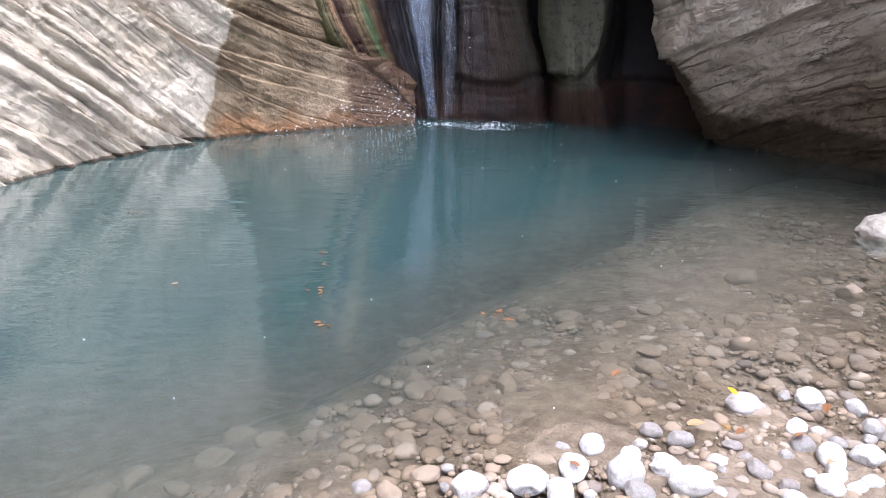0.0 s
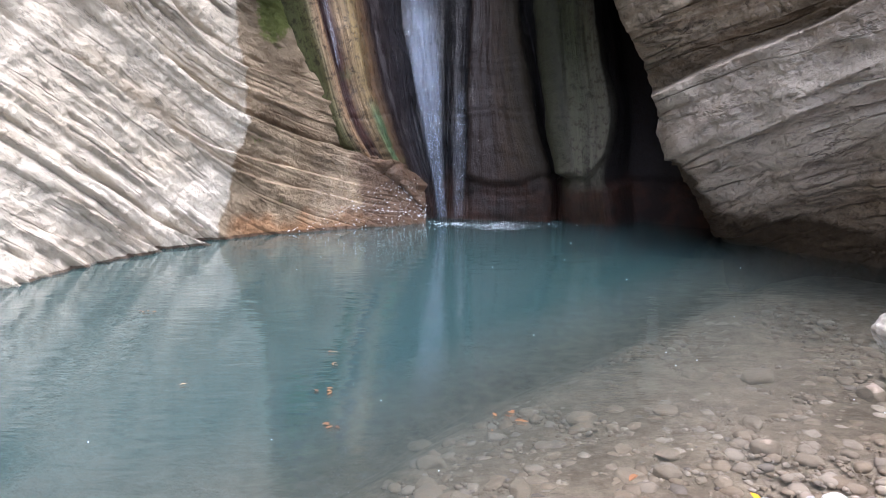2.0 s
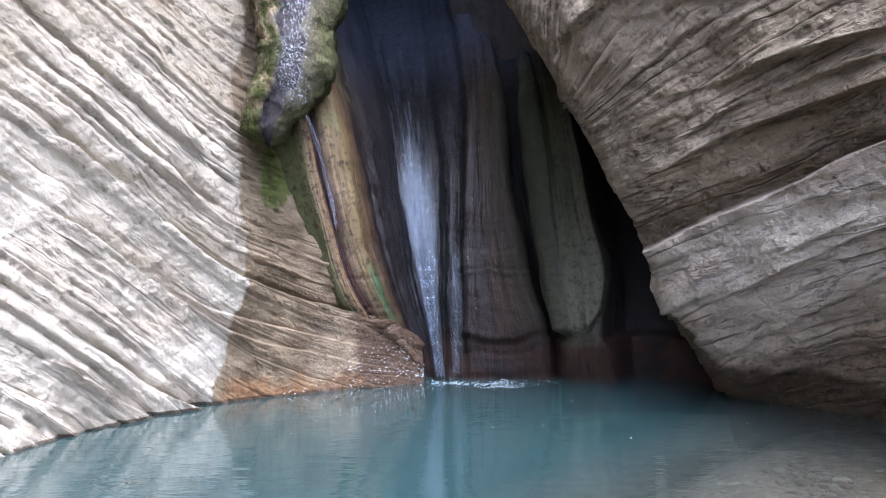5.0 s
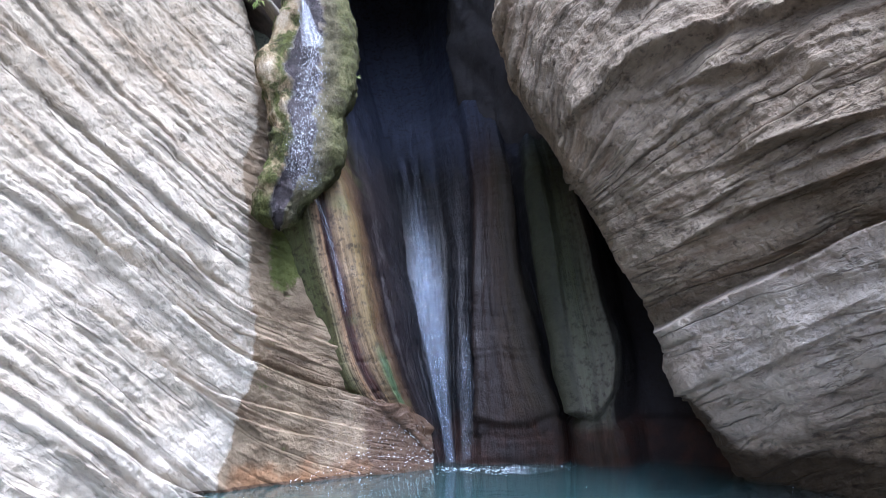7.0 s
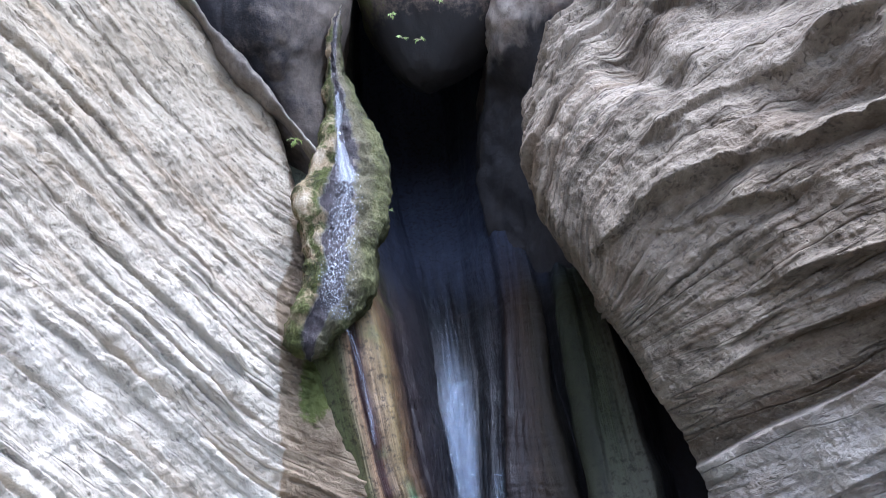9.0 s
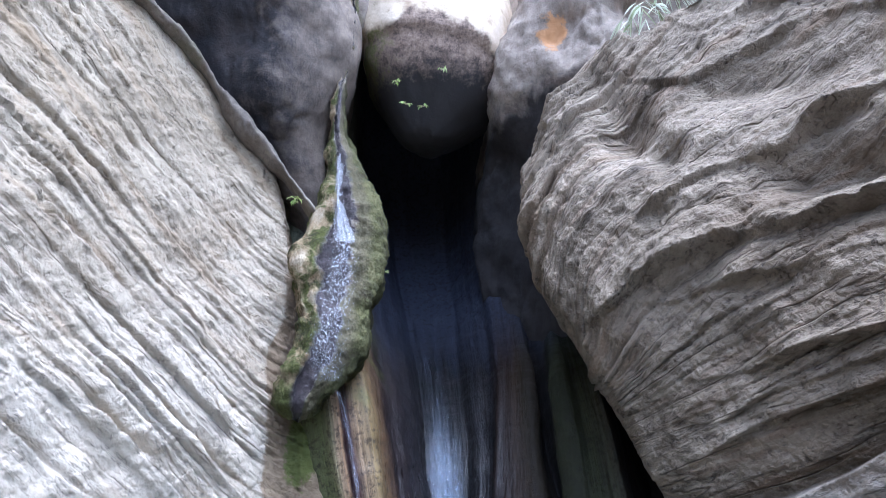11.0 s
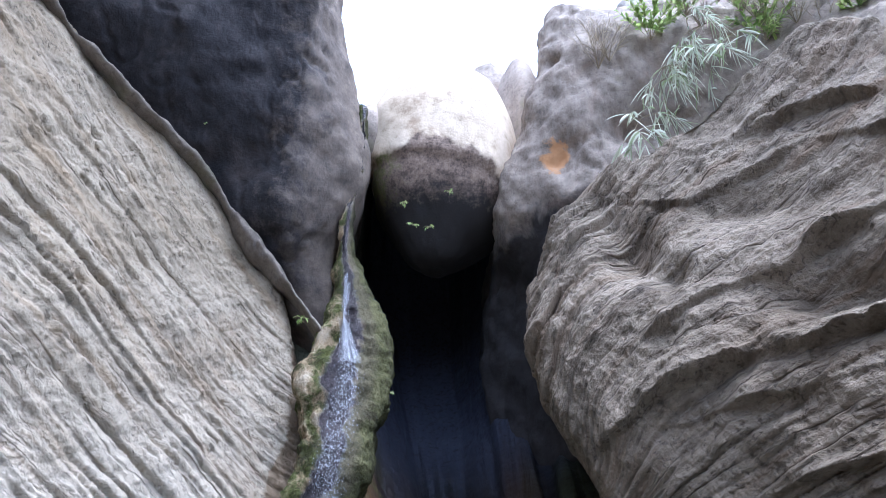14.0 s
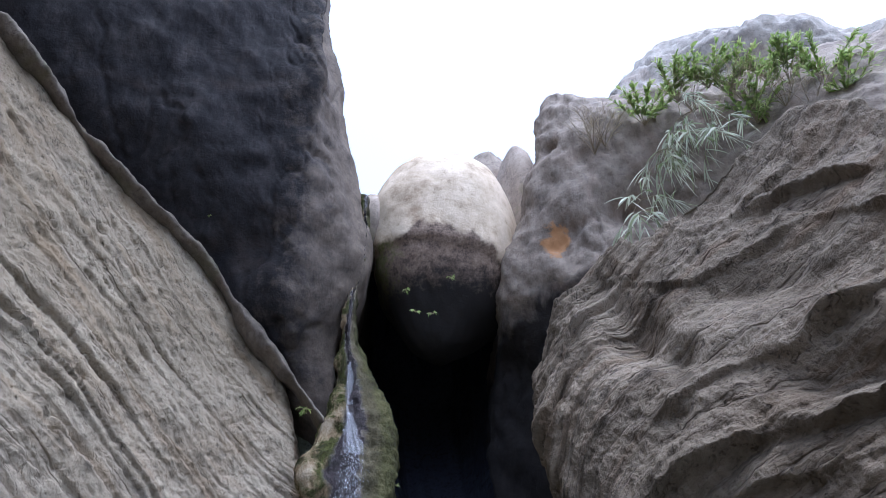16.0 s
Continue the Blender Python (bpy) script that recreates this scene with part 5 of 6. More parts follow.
def build_back_wall():
    """Unseen wall behind the shore, added to block and shape the sky light."""
    plan = [(-4.6, 1.6), (-5.6, -1.5), (-6.4, -7.0), (-4.8, -13.0), (0.0, -16.0), (5.0, -13.0), (7.4, -7.0), (6.9, -1.5), (6.2, 1.4)]
    rise = (1.0, 1.0, 0.95, 0.6, 0.3, 0.34, 0.8, 1.0, 1.0)  # low in the middle to let some light in from behind
    cols = [[(x * k, y * k if y < 0 else y, z * (h if z > 0 else 1)) for z, k in ((-1.0, 0.98), (2.0, 1.0), (7.0, 1.04), (11.0, 1.06), (15.0, 1.12), (14.5, 1.6))] for (x, y), h in reversed(list(zip(plan, rise)))]
    g, nrm, d, b = bedded(cols, 260, 120, bed_right, 63, 0.12, 0.4, 0.15, 0.16)
    g = g + nrm * d.reshape(g.shape[:2] + (1,))
    put("unseen_wall_south", grid_mesh("unseen_wall_south", g, {"bed": b}), M_RIGHT, "unseen grey bedded limestone wall added to hold back sky light", "rock wall")


def build_chute():
    nu, nv = 340, 340
    cols = [at(np.array(az), np.array(RECESS_LEVELS), np.array(far)) for _, az, far in RECESS]
    keys = np.array([k for k, _, _ in RECESS])
    g = np.zeros((nu, nv, 3))
    u, v = np.meshgrid(np.linspace(0, 1, nu), np.linspace(0, 1, nv), indexing="ij")
    rows = np.stack([spline(c, nv) for c in cols])
    for j in range(3):
        for i in range(nv):
            g[:, i, j] = np.interp(u[:, i], keys, rows[:, i, j])
    kern = np.array([0.06, 0.24, 0.4, 0.24, 0.06])
    pad = np.concatenate([g[:1], g[:1], g, g[-1:], g[-1:]])
    g = sum(k * pad[i:i + nu] for i, k in enumerate(kern))
    nrm = grid_normals(g)
    p = g.reshape(-1, 3)
    z = p[:, 2]
    flute = np.stack([u.ravel() * 26, v.ravel() * 2.5, np.zeros(u.size)], -1)
    uu, zz = u.ravel() + 0.004 * fbm(p, 1.5, 2, 35), z + 0.05 * fbm(p, 2.0, 2, 36)
    panel = smooth(0.752, 0.768, uu) * smooth(0.905, 0.885, uu) * smooth(0.42, 0.52, zz - 60 * (uu - 0.80) ** 2 * smooth(0.8, 0.81, uu) * 0.5)
    rib = smooth(0.575, 0.60, uu) * smooth(0.725, 0.70, uu) * smooth(0.38, 0.46, zz)
    step = smooth(0.44, 0.36, zz) * smooth(0.66, 0.70, uu)
    steps = beds(zz + 0.03 * fbm(p, 3.0, 2, 37), 39, 0.11) * smooth(0.54, 0.58, uu) * smooth(0.72, 0.68, uu) * smooth(3.4, 2.4, zz)
    west = smooth(0.34, 0.26, uu)
    d = 0.16 * panel + 0.10 * rib + 0.07 * step + 0.016 * steps + 0.035 * fbm(flute, 1.0, 4, 31) + 0.025 * fbm(p, 2.0, 4, 33)
    d += west * smooth(1.9, 1.0, zz) * 0.05 * beds(z + 0.05 * fbm(p, 1.2, 2, 40), 38, 0.16)
    g = g + nrm * d.reshape(nu, nv, 1) * SIGN_CHUTE
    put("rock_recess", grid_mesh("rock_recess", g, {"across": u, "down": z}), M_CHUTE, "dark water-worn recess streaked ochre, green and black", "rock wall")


def build_drape():
    """Hanging tufa: two lobes, wet down the middle."""
    nu, nv = 220, 260
    a = spline(np.array(DRAPE, float), nv)
    u, v = np.meshgrid(np.linspace(0, 1, nu), np.linspace(0, 1, nv), indexing="ij")
    t = np.clip((u - 0.12) / 0.76, 0, 1)
    wrap = np.maximum(np.maximum(0.12 - u, u - 0.88), 0) / 0.12
    az = a[None, :, 1] + (a[None, :, 2] - a[None, :, 1]) * t
    groove = np.exp(-((t - 0.42) / 0.12) ** 2) * 0.07
    far = a[None, :, 3] - 0.17 * np.sin(np.pi * np.clip(t * 0.9 + 0.1, 0, 1)) ** 0.8 + groove + 0.75 * wrap ** 1.5
    g = at(az, np.broadcast_to(a[None, :, 0], u.shape), far)
    p = g.reshape(-1, 3)
    nrm = grid_normals(g)
    d = 0.06 * fbm(p, 1.6, 3, 83) + 0.034 * fbm(p, 5.0, 5, 84, 0.6) + 0.015 * np.abs(fbm(p, 9.0, 3, 85))
    g = g - nrm * d.reshape(nu, nv, 1)
    put("tufa_drape", grid_mesh("tufa_drape", g, {"across": t, "down": v}), M_MOSS, "mossy tufa drape wetted by a thin side cascade", "tufa drape")


def build_mass(name, columns, nu, nv, mat, label, sign, seed, amp=0.12, fine=0.03, category="rock wall", hollows=()):
    g = loft(columns, nu, nv)
    nrm = grid_normals(g)
    p = g.reshape(-1, 3)
    d = amp * fbm(p, 0.8, 4, seed) + fine * fbm(p, 4.0, 5, seed + 5, 0.6)
    d -= 0.05 * smooth(0.07, 0.0, np.abs(fbm(p * (1.0, 1.0, 0.6), 0.9, 4, seed + 8))) + 0.02 * smooth(0.06, 0.0, np.abs(fbm(p, 2.6, 4, seed + 12)))
    for c, r, deep in hollows:
        d -= deep * np.exp(-np.sum(((p - c) / r) ** 2, axis=1))
    stain = np.exp(-np.sum(((p - STAIN) / (0.26, 0.5, 0.34)) ** 2, axis=1))
    g = g + nrm * d.reshape(nu, nv, 1) * sign
    u = np.repeat(np.linspace(0, 1, nu), nv)
    return put(name, grid_mesh(name, g, {"bed": p[:, 2], "across": u, "stain": stain, "slot_shade": smooth(8.0, 6.0, p[:, 2])}), mat, label, category)


SIGN_LEFT = SIGN_RIGHT = SIGN_CHUTE = SIGN_MASS = 1.0
build_left_wall()
build_right_wall()
build_back_wall()
build_chute()
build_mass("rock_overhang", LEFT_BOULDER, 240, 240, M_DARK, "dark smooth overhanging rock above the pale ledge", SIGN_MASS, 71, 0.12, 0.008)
build_drape()
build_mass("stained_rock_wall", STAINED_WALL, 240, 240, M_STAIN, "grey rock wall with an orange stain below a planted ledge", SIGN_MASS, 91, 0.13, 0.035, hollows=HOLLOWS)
build_mass("far_crag", FAR_CRAG, 140, 90, M_CRAG, "pale weathered crag above the ledge", SIGN_MASS, 97, 0.2, 0.05)


def build_chockstone():
    """Blocky dome whose crown overhangs a narrower belly."""
    bm = bmesh.new()
    bmesh.ops.create_icosphere(bm, subdivisions=6, radius=1.0)
    d = np.array([v.co[:] for v in bm.verts])
    k = 2.7
    co = d / (np.sum(np.abs(d) ** k, axis=1) ** (1 / k))[:, None]
    co *= (1 + 0.05 * fbm(d + 9.1, 0.9, 3, 3) + 0.012 * fbm(d, 4.0, 4, 5))[:, None]
    z = co[:, 2]
    brim = -0.26 - 0.10 * co[:, 0] + 0.10 * fbm(d, 1.6, 3, 9)
    under = np.maximum(brim - z, 0)
    side = 1 - 0.10 * smooth(0.2, 1.0, z) - 0.07 * smooth(0.0, 0.08, under) - 0.30 * smooth(0.15, 0.85, under)
    co[:, 0] = co[:, 0] * side + 0.05 * smooth(0.5, -0.3, z)
    co[:, 1] *= side
    co *= (1.20, 1.25, 1.78)
    for v, c in zip(bm.verts, co):
        v.co = c
    for f in bm.faces:
        f.smooth = True
    me = bpy.data.meshes.new("boulder")
    bm.to_mesh(me)
    bm.free()
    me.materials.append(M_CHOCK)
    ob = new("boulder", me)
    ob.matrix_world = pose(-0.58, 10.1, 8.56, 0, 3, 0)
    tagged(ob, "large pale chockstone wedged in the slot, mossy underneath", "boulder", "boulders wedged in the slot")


def build_boulder(name, centre, size, seed, mat, label, lumps=0.16, taper=0.0, sub=6, tilt=0.0, square=0.88):
    bm = bmesh.new()
    bmesh.ops.create_icosphere(bm, subdivisions=sub, radius=1.0)
    co = np.array([v.co[:] for v in bm.verts])
    r = 1 + lumps * fbm(co + seed * 3.1, 0.9, 3, seed) + 0.012 * fbm(co + seed, 4.0, 4, seed + 2)
    co = np.sign(co) * np.abs(co) ** square * r[:, None]
    k = 1 + taper * co[:, 2]
    co[:, 0] *= k
    co[:, 1] *= k
    co *= size
    for v, c in zip(bm.verts, co):
        v.co = c
    for f in bm.faces:
        f.smooth = True
    me = bpy.data.meshes.new(name)
    bm.to_mesh(me)
    bm.free()
    me.materials.append(mat)
    ob = new(name, me)
    ob.matrix_world = pose(*centre, 0, tilt, 0)
    return tagged(ob, label, "boulder", "boulders wedged in the slot")


build_chockstone()
build_boulder("boulder", (-1.60, 9.6, 8.72), (0.33, 0.45, 0.66), 5, M_BOULDER, "small pale boulder beside the chockstone", 0.12, 0, 5)
build_boulder("boulder", (0.3, 12.4, 11.7), (0.5, 0.7, 0.9), 8, M_STAIN, "dark rounded boulder behind the chockstone", 0.12, -0.1, 5)
build_boulder("boulder", (0.85, 11.3, 10.2), (0.48, 0.8, 1.6), 11, M_BOULDER, "tall pale boulder standing against the east wall", 0.12, -0.1, 5)


def water_sheet(name, rows, mat, parent, label="", nu=60, nv=260, lo=0.0, hi=1.0, seed=1):
    """One sheet of falling water, from the share lo to the share hi of the width."""
    a = spline(np.array(rows, float), nv)
    u, v = np.meshgrid(np.linspace(0, 1, nu), np.linspace(1, 0, nv), indexing="ij")
    w = lo + (hi - lo) * u
    g = at(a[None, :, 0] + (w * 2 - 1) * a[None, :, 1], np.broadcast_to(a[None, :, 2], u.shape), a[None, :, 3] - 0.05 * (1 - (w * 2 - 1) ** 2) - 0.012 * seed)
    q = np.stack([u.ravel() * 9, v.ravel() * 5, np.zeros(u.size)], -1)
    g[..., 1] += 0.03 * fbm(q, 1.0, 3, seed).reshape(u.shape)
    return put(name, grid_mesh(name, g, {"across": u, "down": v}), mat, label, "", parent=parent)


def waterfall(rows, label, sheets):
    base = new("waterfall")
    base.location = at(*[np.array(rows[-1][k], float) for k in (0, 2, 3)])
    tagged(base, label, "waterfall")
    bpy.context.view_layer.update()
    for name, path, mat, text, lo, hi, seed in sheets:
        ob = water_sheet(name, path, mat, base, text, lo=lo, hi=hi, seed=seed)
        ob.matrix_parent_inverse = base.matrix_world.inverted()


waterfall(FALL, "thin white waterfall sliding down the dark recess", [
    ("water_sheet", FALL, M_FALL, "blue-white veil of falling water", 0.0, 1.0, 1),
    ("strand", FALL, M_STRAND, "dense white strand", 0.05, 0.45, 3),
    ("strand", FALL, M_STRAND, "dense white strand", 0.5, 0.8, 5),
    ("water_film", WET_SIDE, M_FILM, "broken film whose white flecks stand in for glints", 0.0, 1.0, 2)])
waterfall(SIDE_FALL, "thin sparkling cascade over the mossy tufa", [
    ("water_sheet", SIDE_FALL, M_SIDE, "broken sparkling water", 0.0, 1.0, 1),
    ("strand", SIDE_FALL[:3], M_GUSH, "bright white gush at the top", 0.1, 0.9, 3)])
waterfall(DRIP, "fine drips falling from the tufa tip", [("water_sheet", DRIP, M_DRIP, "", 0.0, 1.0, 1)])


def build_lip():
    """Rounded rim of rock that overhangs the top of the pale wall."""
    c = spline(np.array(LIP, float), 420)
    w = np.linspace(0, 2 * np.pi, 40)
    out = c[:, :2] / np.linalg.norm(c[:, :2], axis=1, keepdims=True)
    size = 0.8 + 0.55 * vnoise(c * 1.1, 3)
    g = np.zeros((420, 40, 3))
    ox, oz = 0.30 * np.cos(w), 0.12 * np.sin(w)
    for k in range(2):
        g[:, :, k] = c[:, None, k] + out[:, None, k] * (-(ox[None, :] * size[:, None]) + 0.05)
    g[:, :, 2] = c[:, None, 2] + oz[None, :] * size[:, None] + 0.05
    p = g.reshape(-1, 3)
    mid = np.repeat(c, 40, axis=0)
    n = p - mid
    n /= np.maximum(np.linalg.norm(n, axis=1, keepdims=True), 1e-6)
    p = p + n * (0.09 * fbm(p, 1.1, 4, 41) + 0.025 * fbm(p, 7, 4, 44))[:, None]
    put("rock_rim", grid_mesh("rock_rim", p.reshape(g.shape), {"slot_shade": 0 * p[:, 2]}), M_RIM, "narrow rim of grey rock along the foot of the overhang", "rock rim")


build_lip()


# ---- stones, leaves, foam, plants ----
rng = random.Random(7)


def stone_mesh(name, seed, sub, flat):
    bm = bmesh.new()
    bmesh.ops.create_icosphere(bm, subdivisions=sub, radius=0.5)
    co = np.array([v.co[:] for v in bm.verts]) * 2
    r = 1 + 0.16 * fbm(co + seed * 7.7, 0.8, 2, seed) + 0.05 * fbm(co + seed, 2.6, 2, seed + 1)
    rs = np.random.RandomState(seed)
    for _ in range(5):  # worn facets
        d = rs.randn(3)
        d /= np.linalg.norm(d)
        k = co @ d
        cut = rs.uniform(0.72, 0.95)
        co = co - np.maximum(k - cut, 0)[:, None] * d * 0.8
    co = co * r[:, None] * (0.5, 0.5 * rs.uniform(0.68, 0.95), 0.5 * flat)
    for v, c in zip(bm.verts, co):
        v.co = c
    for f in bm.faces:
        f.smooth = True
    me = bpy.data.meshes.new(name)
    bm.to_mesh(me)
    bm.free()
    return me


def family(mat, seed, sub, flats):
    out = []
    for k, flat in enumerate(flats):
        me = stone_mesh("river_stone", seed + k, sub, flat)
        me.materials.append(mat)
        out.append(me)
    return out


DRY_SHAPES = family(M_DRY, 100, 4, (0.72, 0.6, 0.8, 0.5, 0.66, 0.75))
PALE_SHAPES = family(M_PALE, 120, 4, (0.75, 0.66, 0.8, 0.6))
SUNK_SHAPES = family(M_SUNK, 140, 4, (0.5, 0.4, 0.6, 0.32, 0.45, 0.7))
placed = []


def free(x, y, r, slack=0.8):
    return all((x - a) ** 2 + (y - b) ** 2 > ((r + c) * slack) ** 2 for a, b, c in placed)


def put_stone(x, y, size, shapes, label, group, sink=0.22, tilt=12):
    me = rng.choice(shapes)
    ob = new("river_stone", me)
    half = size * 0.5 * 0.62
    z = float(ground_z(np.array(x), np.array(y))) + half * (1 - 2 * sink)
    ob.matrix_world = pose(x, y, z, rng.uniform(-tilt, tilt), rng.uniform(-tilt, tilt), rng.uniform(0, 360)) @ Matrix.Diagonal((size, size, size, 1))
    tagged(ob, label, "stone", group)
    placed.append((x, y, size * 0.5))


for x, y, s in PALE_STONES:
    put_stone(x, y, s * 0.78, PALE_SHAPES, "smooth dry whitish river cobble on the shore", "shore cobbles", 0.15)
for x, y, s in GREY_STONES:
    put_stone(x, y, s * 0.8, DRY_SHAPES, "grey-brown river cobble, damp at its foot", "shore cobbles", 0.25)
for x, y, s in SUNK:
    put_stone(x, y, s * 0.98, SUNK_SHAPES, "brown silted river cobble lying under water", "sunken cobbles", 0.45)
# random cobbles of the strand and the shallows
n_dry = n_sunk = 0
for _ in range(9000):
    x, y = rng.uniform(-1.6, 3.6), rng.uniform(1.3, 5.6)
    s, k = shore(x, y)
    if s < 0.06 and x > 0.05 and n_dry < 120:
        r = 0.03 + 0.085 * rng.random() ** 1.8
        if free(x, y, r * 0.5, 0.75):
            put_stone(x, y, r, PALE_SHAPES if rng.random() < 0.08 else DRY_SHAPES if rng.random() < 0.75 else SUNK_SHAPES, "smooth grey river pebble on the wet shore", "shore cobbles", 0.15, 25)
            n_dry += 1
    elif s > 0.0 and k < 1.4 and n_sunk < 85:
        r = 0.045 + 0.11 * rng.random() ** 2.0
        if free(x, y, r * 0.5, 1.0):
            put_stone(x, y, r, SUNK_SHAPES, "brown silted river pebble lying under water", "sunken cobbles", 0.55, 8)
            n_sunk += 1


def edge_rock():
    bm = bmesh.new()
    bmesh.ops.create_icosphere(bm, subdivisions=5, radius=1.0)
    for v in bm.verts:
        c = np.array([v.co[:]])
        v.co = v.co * float(1 + 0.22 * fbm(c + 5, 0.9, 4, 61)[0])
        v.co.x *= 0.15
        v.co.y *= 0.14
        v.co.z *= 0.10
    for f in bm.faces:
        f.smooth = True
    me = bpy.data.meshes.new("shore_rock")
    bm.to_mesh(me)
    bm.free()
    me.materials.append(M_CRAG)
    ob = new("shore_rock", me)
    ob.matrix_world = pose(2.66, 4.28, 0.03, 4, -6, 20)
    tagged(ob, "pale grey rock breaking the shallow water", "rock")


edge_rock()


def scatter_mesh(name, spots, mat, label, sub=1, kind="stuff", flat=0.6):
    """Many small grains as one mesh."""
    bm = bmesh.new()
    bmesh.ops.create_icosphere(bm, subdivisions=sub, radius=0.5)
    base = np.array([v.co[:] for v in bm.verts])
    tris = np.array([[v.index for v in f.verts] for f in bm.faces])
    bm.free()
    rs = np.random.RandomState(len(spots))
    vs, fs = [], []
    for k, (x, y, z, s) in enumerate(spots):
        a = rs.uniform(0, 6.28)
        c = base * (1 + 0.25 * rs.randn(len(base), 1) * 0.5) * (s, s * rs.uniform(0.6, 1), s * flat)
        ca, sa = math.cos(a), math.sin(a)
        vs.append(np.stack([x + c[:, 0] * ca - c[:, 1] * sa, y + c[:, 0] * sa + c[:, 1] * ca, z + c[:, 2]], -1))
        fs.append(tris + k * len(base))
    me = bpy.data.meshes.new(name)
    me.from_pydata(np.concatenate(vs).tolist(), [], np.concatenate(fs).tolist())
    me.polygons.foreach_set("use_smooth", np.ones(len(me.polygons), bool))
    return put(name, me, mat, label, name.replace("_", " "), kind)


def grit_material():
    n = Nodes("shore grit")
    r = n.add("ShaderNodeNewGeometry").outputs["Random Per Island"]
    col = n.ramp(r, [(0.0, (0.15, 0.11, 0.075)), (0.35, (0.23, 0.175, 0.125)), (0.6, (0.18, 0.14, 0.105)), (0.85, (0.30, 0.25, 0.20)), (1.0, (0.12, 0.095, 0.078))])
    return n.finish(col, 0.7, n.bump(n.noise(n.coords(), 60.0), 0.3, 0.01), 0.3)


spots = []
while len(spots) < 11000:
    x, y = rng.uniform(-2.4, 3.6), rng.uniform(1.3, 5.6)
    d, k = shore(x, y)
    if d > -1.0 and k < 1.3 and rng.random() < (1.0 if d < 0.15 else 0.6):
        s = 0.008 + 0.036 * rng.random() ** 3
        spots.append((x, y, float(ground_z(np.array(x), np.array(y))) + s * (0.12 if d < 0 else 0.0), s))
scatter_mesh("gravel", spots, grit_material(), "fine brown gravel over the shore and shallows")

spots = []
while len(spots) < 2400:
    x, y = rng.uniform(-2.2, 3.4), rng.uniform(1.4, 5.2)
    d, k = shore(x, y)
    if d > -0.9 and k < 1.3 and (x > 0 or d > -0.1) and rng.random() < (0.9 if d < 0.1 else 0.75):
        s = 0.025 + (0.05 if d < 0.05 else 0.085) * rng.random() ** 2
        if free(x, y, s * 0.4, 0.5):
            spots.append((x, y, float(ground_z(np.array(x), np.array(y))) + (s * 0.1 if d < 0 else -s * 0.05), s))
            placed.append((x, y, s * 0.4))
scatter_mesh("pebbles", spots, grit_material(), "mixed brown and grey pebbles over the shore and shallows", 2, "stuff", 0.45)

# white specks modelled as glints, on the rib and the wet wall foot
spots = []
for x0, x1, y, z in GLINTS:
    for _ in range(rng.randint(5, 11)):
        spots.append((rng.uniform(x0, x1), y + rng.uniform(-0.02, 0.02), z + rng.gauss(0, 0.012), 0.004 + 0.009 * rng.random()))
for k in range(900):
    x, y, z = rng.choice(GLINT_SPOTS)
    if rng.random() < 0.35 + 0.65 * (z < 0.09):
        spots.append((x, y - 0.012, z, 0.005 + 0.014 * rng.random() ** 2))
scatter_mesh("water_beads", spots, M_FOAM, "white specks standing in for glints on the dark wet rock", 1, "stuff", 0.5)

# foam where the fall meets the pool, and specks adrift
spots = []
for _ in range(330):
    x = rng.gauss(0.45, 0.12) if rng.random() < 0.8 else rng.gauss(1.0, 0.4)
    y = 7.45 + rng.gauss(0, 0.1)
    r = 0.003 + 0.02 * rng.random() ** 3
    spots.append((x, y, 0.001 + abs(rng.gauss(0, 0.012)) * (rng.random() < 0.2), r))
for _ in range(130):
    r = 0.004 + 0.02 * rng.random() ** 3
    spots.append((rng.gauss(-0.02, 0.14), 7.55 + rng.gauss(0, 0.06), 0.001 + abs(rng.gauss(0, 0.02)) * (rng.random() < 0.3), r))
for _ in range(30):
    spots.append((rng.uniform(-2.0, 3.2), rng.uniform(2.4, 6.8), 0.002, 0.005 + 0.006 * rng.random()))
scatter_mesh("foam", spots, M_FOAM, "white foam and splashes on the pool", 1, "stuff", 0.35)


def leaf_bm(bm, base, along, side, length, width, droop=0.2, cup=0.1):
    """One pointed leaf blade of eight faces."""
    along, side = Vector(along).normalized(), Vector(side).normalized()
    up = along.cross(side).normalized()
    rows = []
    for k in range(5):
        t = k / 4
        w = width * 0.5 * math.sin(math.pi * min(1, 0.12 + 0.88 * t)) ** 0.8 if k < 4 else 0.0008
        c = Vector(base) + along * (length * t) - Vector((0, 0, 1)) * (droop * length * t * t)
        rows.append([bm.verts.new(c - side * w + up * cup * w), bm.verts.new(c), bm.verts.new(c + side * w + up * cup * w)])
    for a, b in zip(rows, rows[1:]):
        for i in (0, 1):
            bm.faces.new((a[i], a[i + 1], b[i + 1], b[i]))


def floating_leaf(x, y, s, mat, label):
    bm = bmesh.new()
    for _ in range(1 if s < 0.035 or mat is M_TAN else 4):
        a = rng.uniform(0, 6.28)
        o = Vector((rng.gauss(0, s * 0.4), rng.gauss(0, s * 0.25), 0.005))
        leaf_bm(bm, o, (math.cos(a), math.sin(a), 0.02), (-math.sin(a), math.cos(a), 0.05), min(s * 0.6, 0.035), min(s * 0.6, 0.035) * 0.5, 0.0, 0.3)
    me = bpy.data.meshes.new("fallen_leaf")
    bm.to_mesh(me)
    bm.free()
    me.materials.append(mat)
    ob = new("fallen_leaf", me)
    ob.location = (x, y, 0.002)
    tagged(ob, label, "leaf", "leaves on the water")


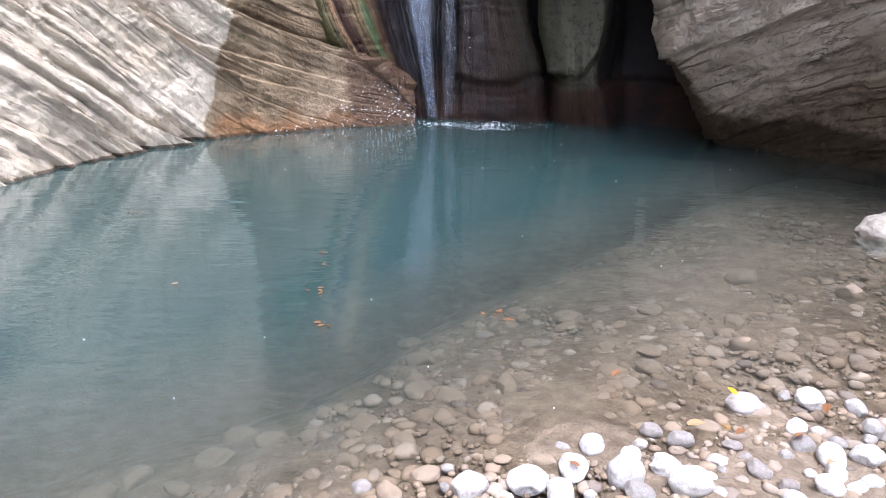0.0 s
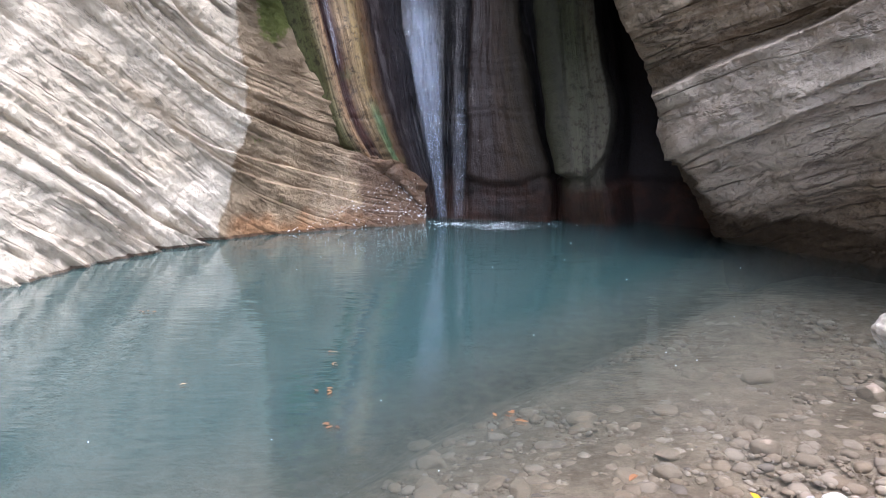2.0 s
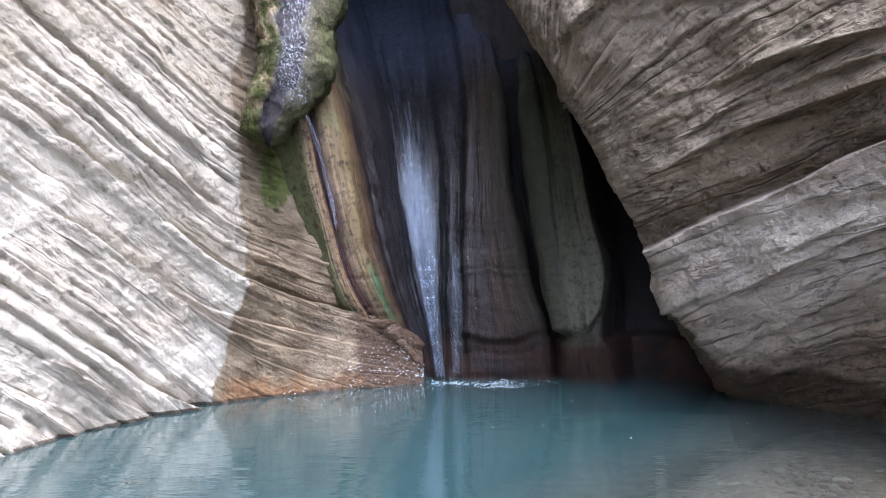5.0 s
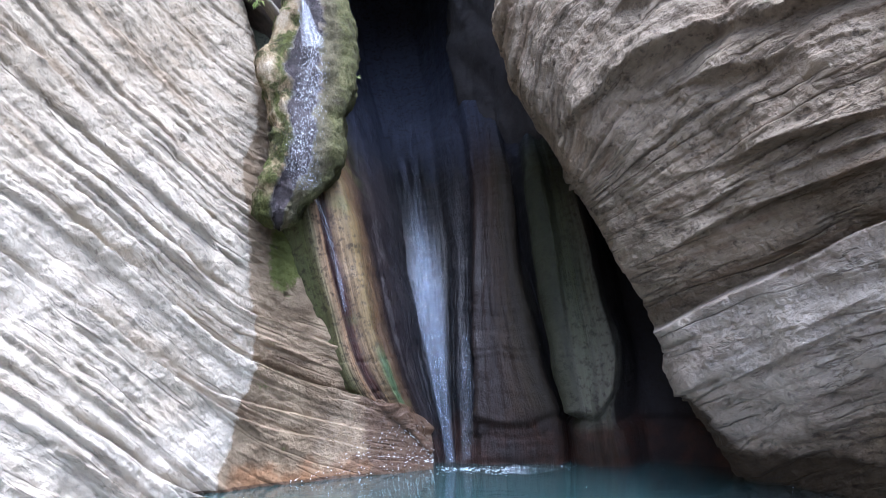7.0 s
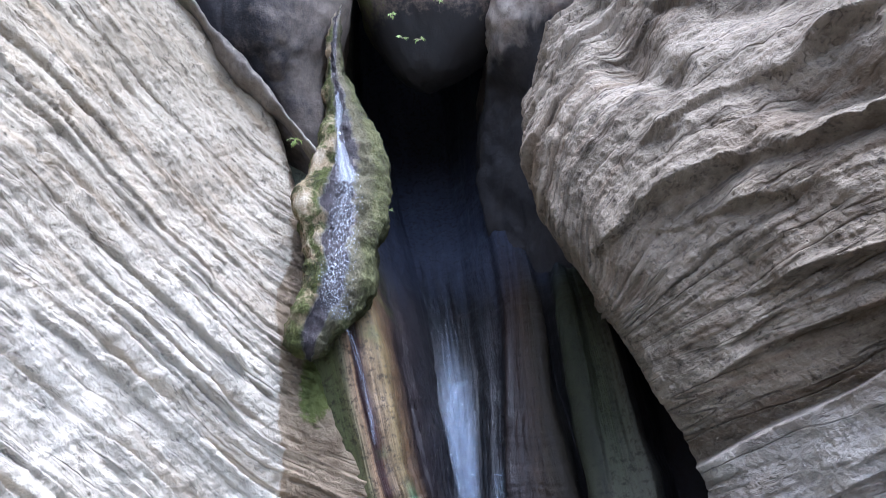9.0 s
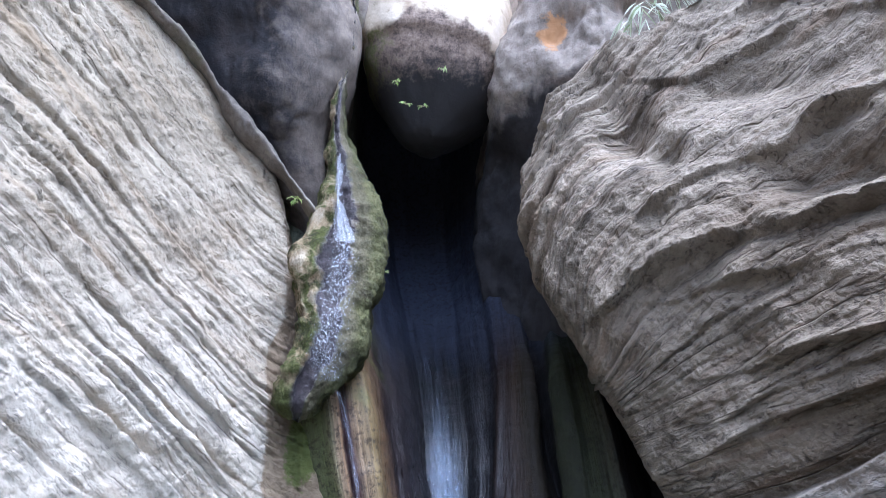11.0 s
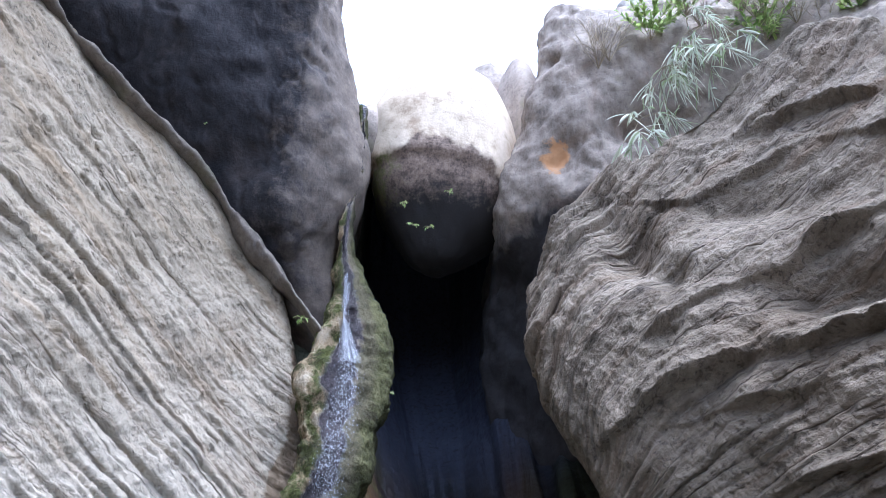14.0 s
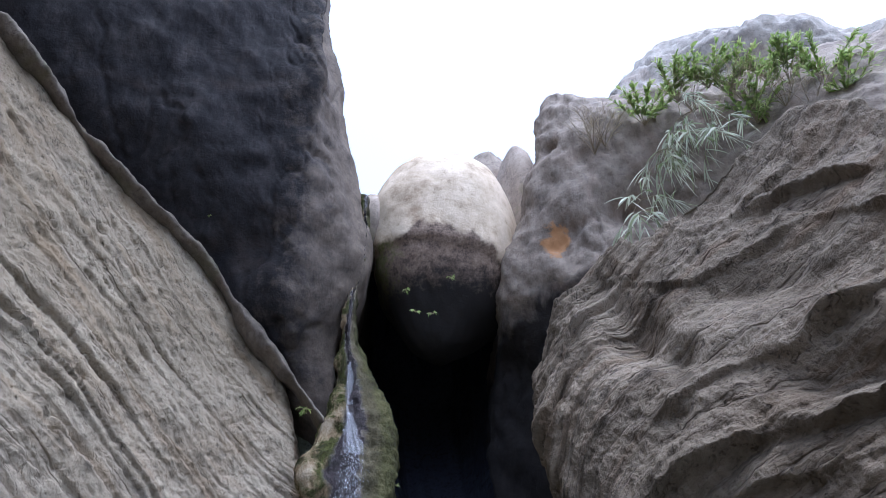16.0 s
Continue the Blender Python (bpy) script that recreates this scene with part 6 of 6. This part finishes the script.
for k, (x, y, s) in enumerate(LEAVES):
    floating_leaf(x, y, s, M_TAN if k == 0 else M_BROWN, "pale curled leaf afloat on the pool" if k == 0 else "brown dead leaf afloat on the pool")


def shore_leaf(x, y, z, s, mat, label):
    bm = bmesh.new()
    a = rng.uniform(0, 6.28)
    leaf_bm(bm, (0, 0, 0), (math.cos(a), math.sin(a), 0.1), (-math.sin(a), math.cos(a), 0.1), s, s * 0.5, 0.1, 0.4)
    me = bpy.data.meshes.new("fallen_leaf")
    bm.to_mesh(me)
    bm.free()
    me.materials.append(mat)
    ob = new("fallen_leaf", me)
    ob.location = (x, y, z)
    tagged(ob, label, "leaf", "leaves on the shore")


shore_leaf(*YELLOW_LEAF, 0.055, M_YELLOW, "bright yellow leaf lying on a flat cobble")
for x, y, z in SHORE_LEAVES:
    shore_leaf(x, y, z, rng.uniform(0.04, 0.07), M_TAN if rng.random() < 0.4 else M_BROWN, "dead brown leaf lying among the shore pebbles")


def tube_bm(bm, pts, r0, r1, sides=5):
    rings = []
    for k, p in enumerate(pts):
        p = Vector(p)
        d = (Vector(pts[min(k + 1, len(pts) - 1)]) - Vector(pts[max(k - 1, 0)])).normalized()
        s = d.orthogonal().normalized()
        t = d.cross(s)
        r = r0 + (r1 - r0) * k / (len(pts) - 1)
        rings.append([bm.verts.new(p + (s * math.cos(6.2832 * i / sides) + t * math.sin(6.2832 * i / sides)) * r) for i in range(sides)])
    for a, b in zip(rings, rings[1:]):
        for i in range(sides):
            bm.faces.new((a[i], a[(i + 1) % sides], b[(i + 1) % sides], b[i]))


def plant(name, spot, stem_mat, leaf_mat, label, category, group, stems, reach, leaf, width, hang, spread=0.5, per=9):
    """A clump: stems from one root, each with blades along it."""
    root = new(name)
    root.location = spot
    tagged(root, label, category, group)
    for k in range(stems):
        a = rng.uniform(0, 6.28)
        out = Vector((math.cos(a) * spread, math.sin(a) * spread - 0.35, 1.0 - 1.5 * hang + rng.uniform(-0.3, 0.3))).normalized()
        n = 6
        pts = [Vector((0, 0, 0))]
        d = out.copy()
        for i in range(n):
            pts.append(pts[-1] + d * (reach * rng.uniform(0.7, 1.1) / n))
            d = (d + Vector((rng.uniform(-0.12, 0.12), rng.uniform(-0.12, 0.08), -0.28 * hang - 0.05))).normalized()
        bm = bmesh.new()
        tube_bm(bm, pts, 0.006, 0.002)
        part("stem", bm, stem_mat, root)
        bm = bmesh.new()
        for i in range(per):
            t = rng.uniform(0.25, 1.0)
            j = min(int(t * n), n - 1)
            base = pts[j].lerp(pts[j + 1], t * n - j)
            al = Vector((rng.gauss(0, 0.7), rng.gauss(-0.2, 0.6), rng.gauss(0.25 - 0.9 * hang, 0.5)))
            al = (al + (pts[j + 1] - pts[j]).normalized() * 0.7).normalized()
            leaf_bm(bm, base, al, al.orthogonal(), leaf * rng.uniform(0.6, 1.15), width * rng.uniform(0.7, 1.2), 0.35, 0.25)
        part("foliage", bm, leaf_mat, root)


for p in CANES:
    plant("cane", p, M_STRAW, M_GREY, "drooping cane with narrow dusty grey-green leaves", "plant", "plants on the ledge", 4, 0.75, 0.34, 0.034, 0.85, 0.6, 11)
for p in SHRUBS:
    plant("shrub", p, M_STRAW, M_GREEN, "small bright green leafy shrub on the rock ledge", "shrub", "plants on the ledge", 11, 0.78, 0.15, 0.06, 0.0, 0.8, 30)
for p in GRASS:
    plant("grass_tuft", p, M_STRAW, M_STRAW, "tuft of dry straw-coloured grass on the ledge", "grass", "plants on the ledge", 12, 0.75, 0.4, 0.01, 0.1, 0.5, 6)
for p in FERNS:
    plant("fern", p, M_STRAW, M_GREEN, "tiny pale green fern rooted in the damp rock", "fern", "ferns on the wet rock", 4, 0.09, 0.045, 0.014, 0.5, 0.6, 7)
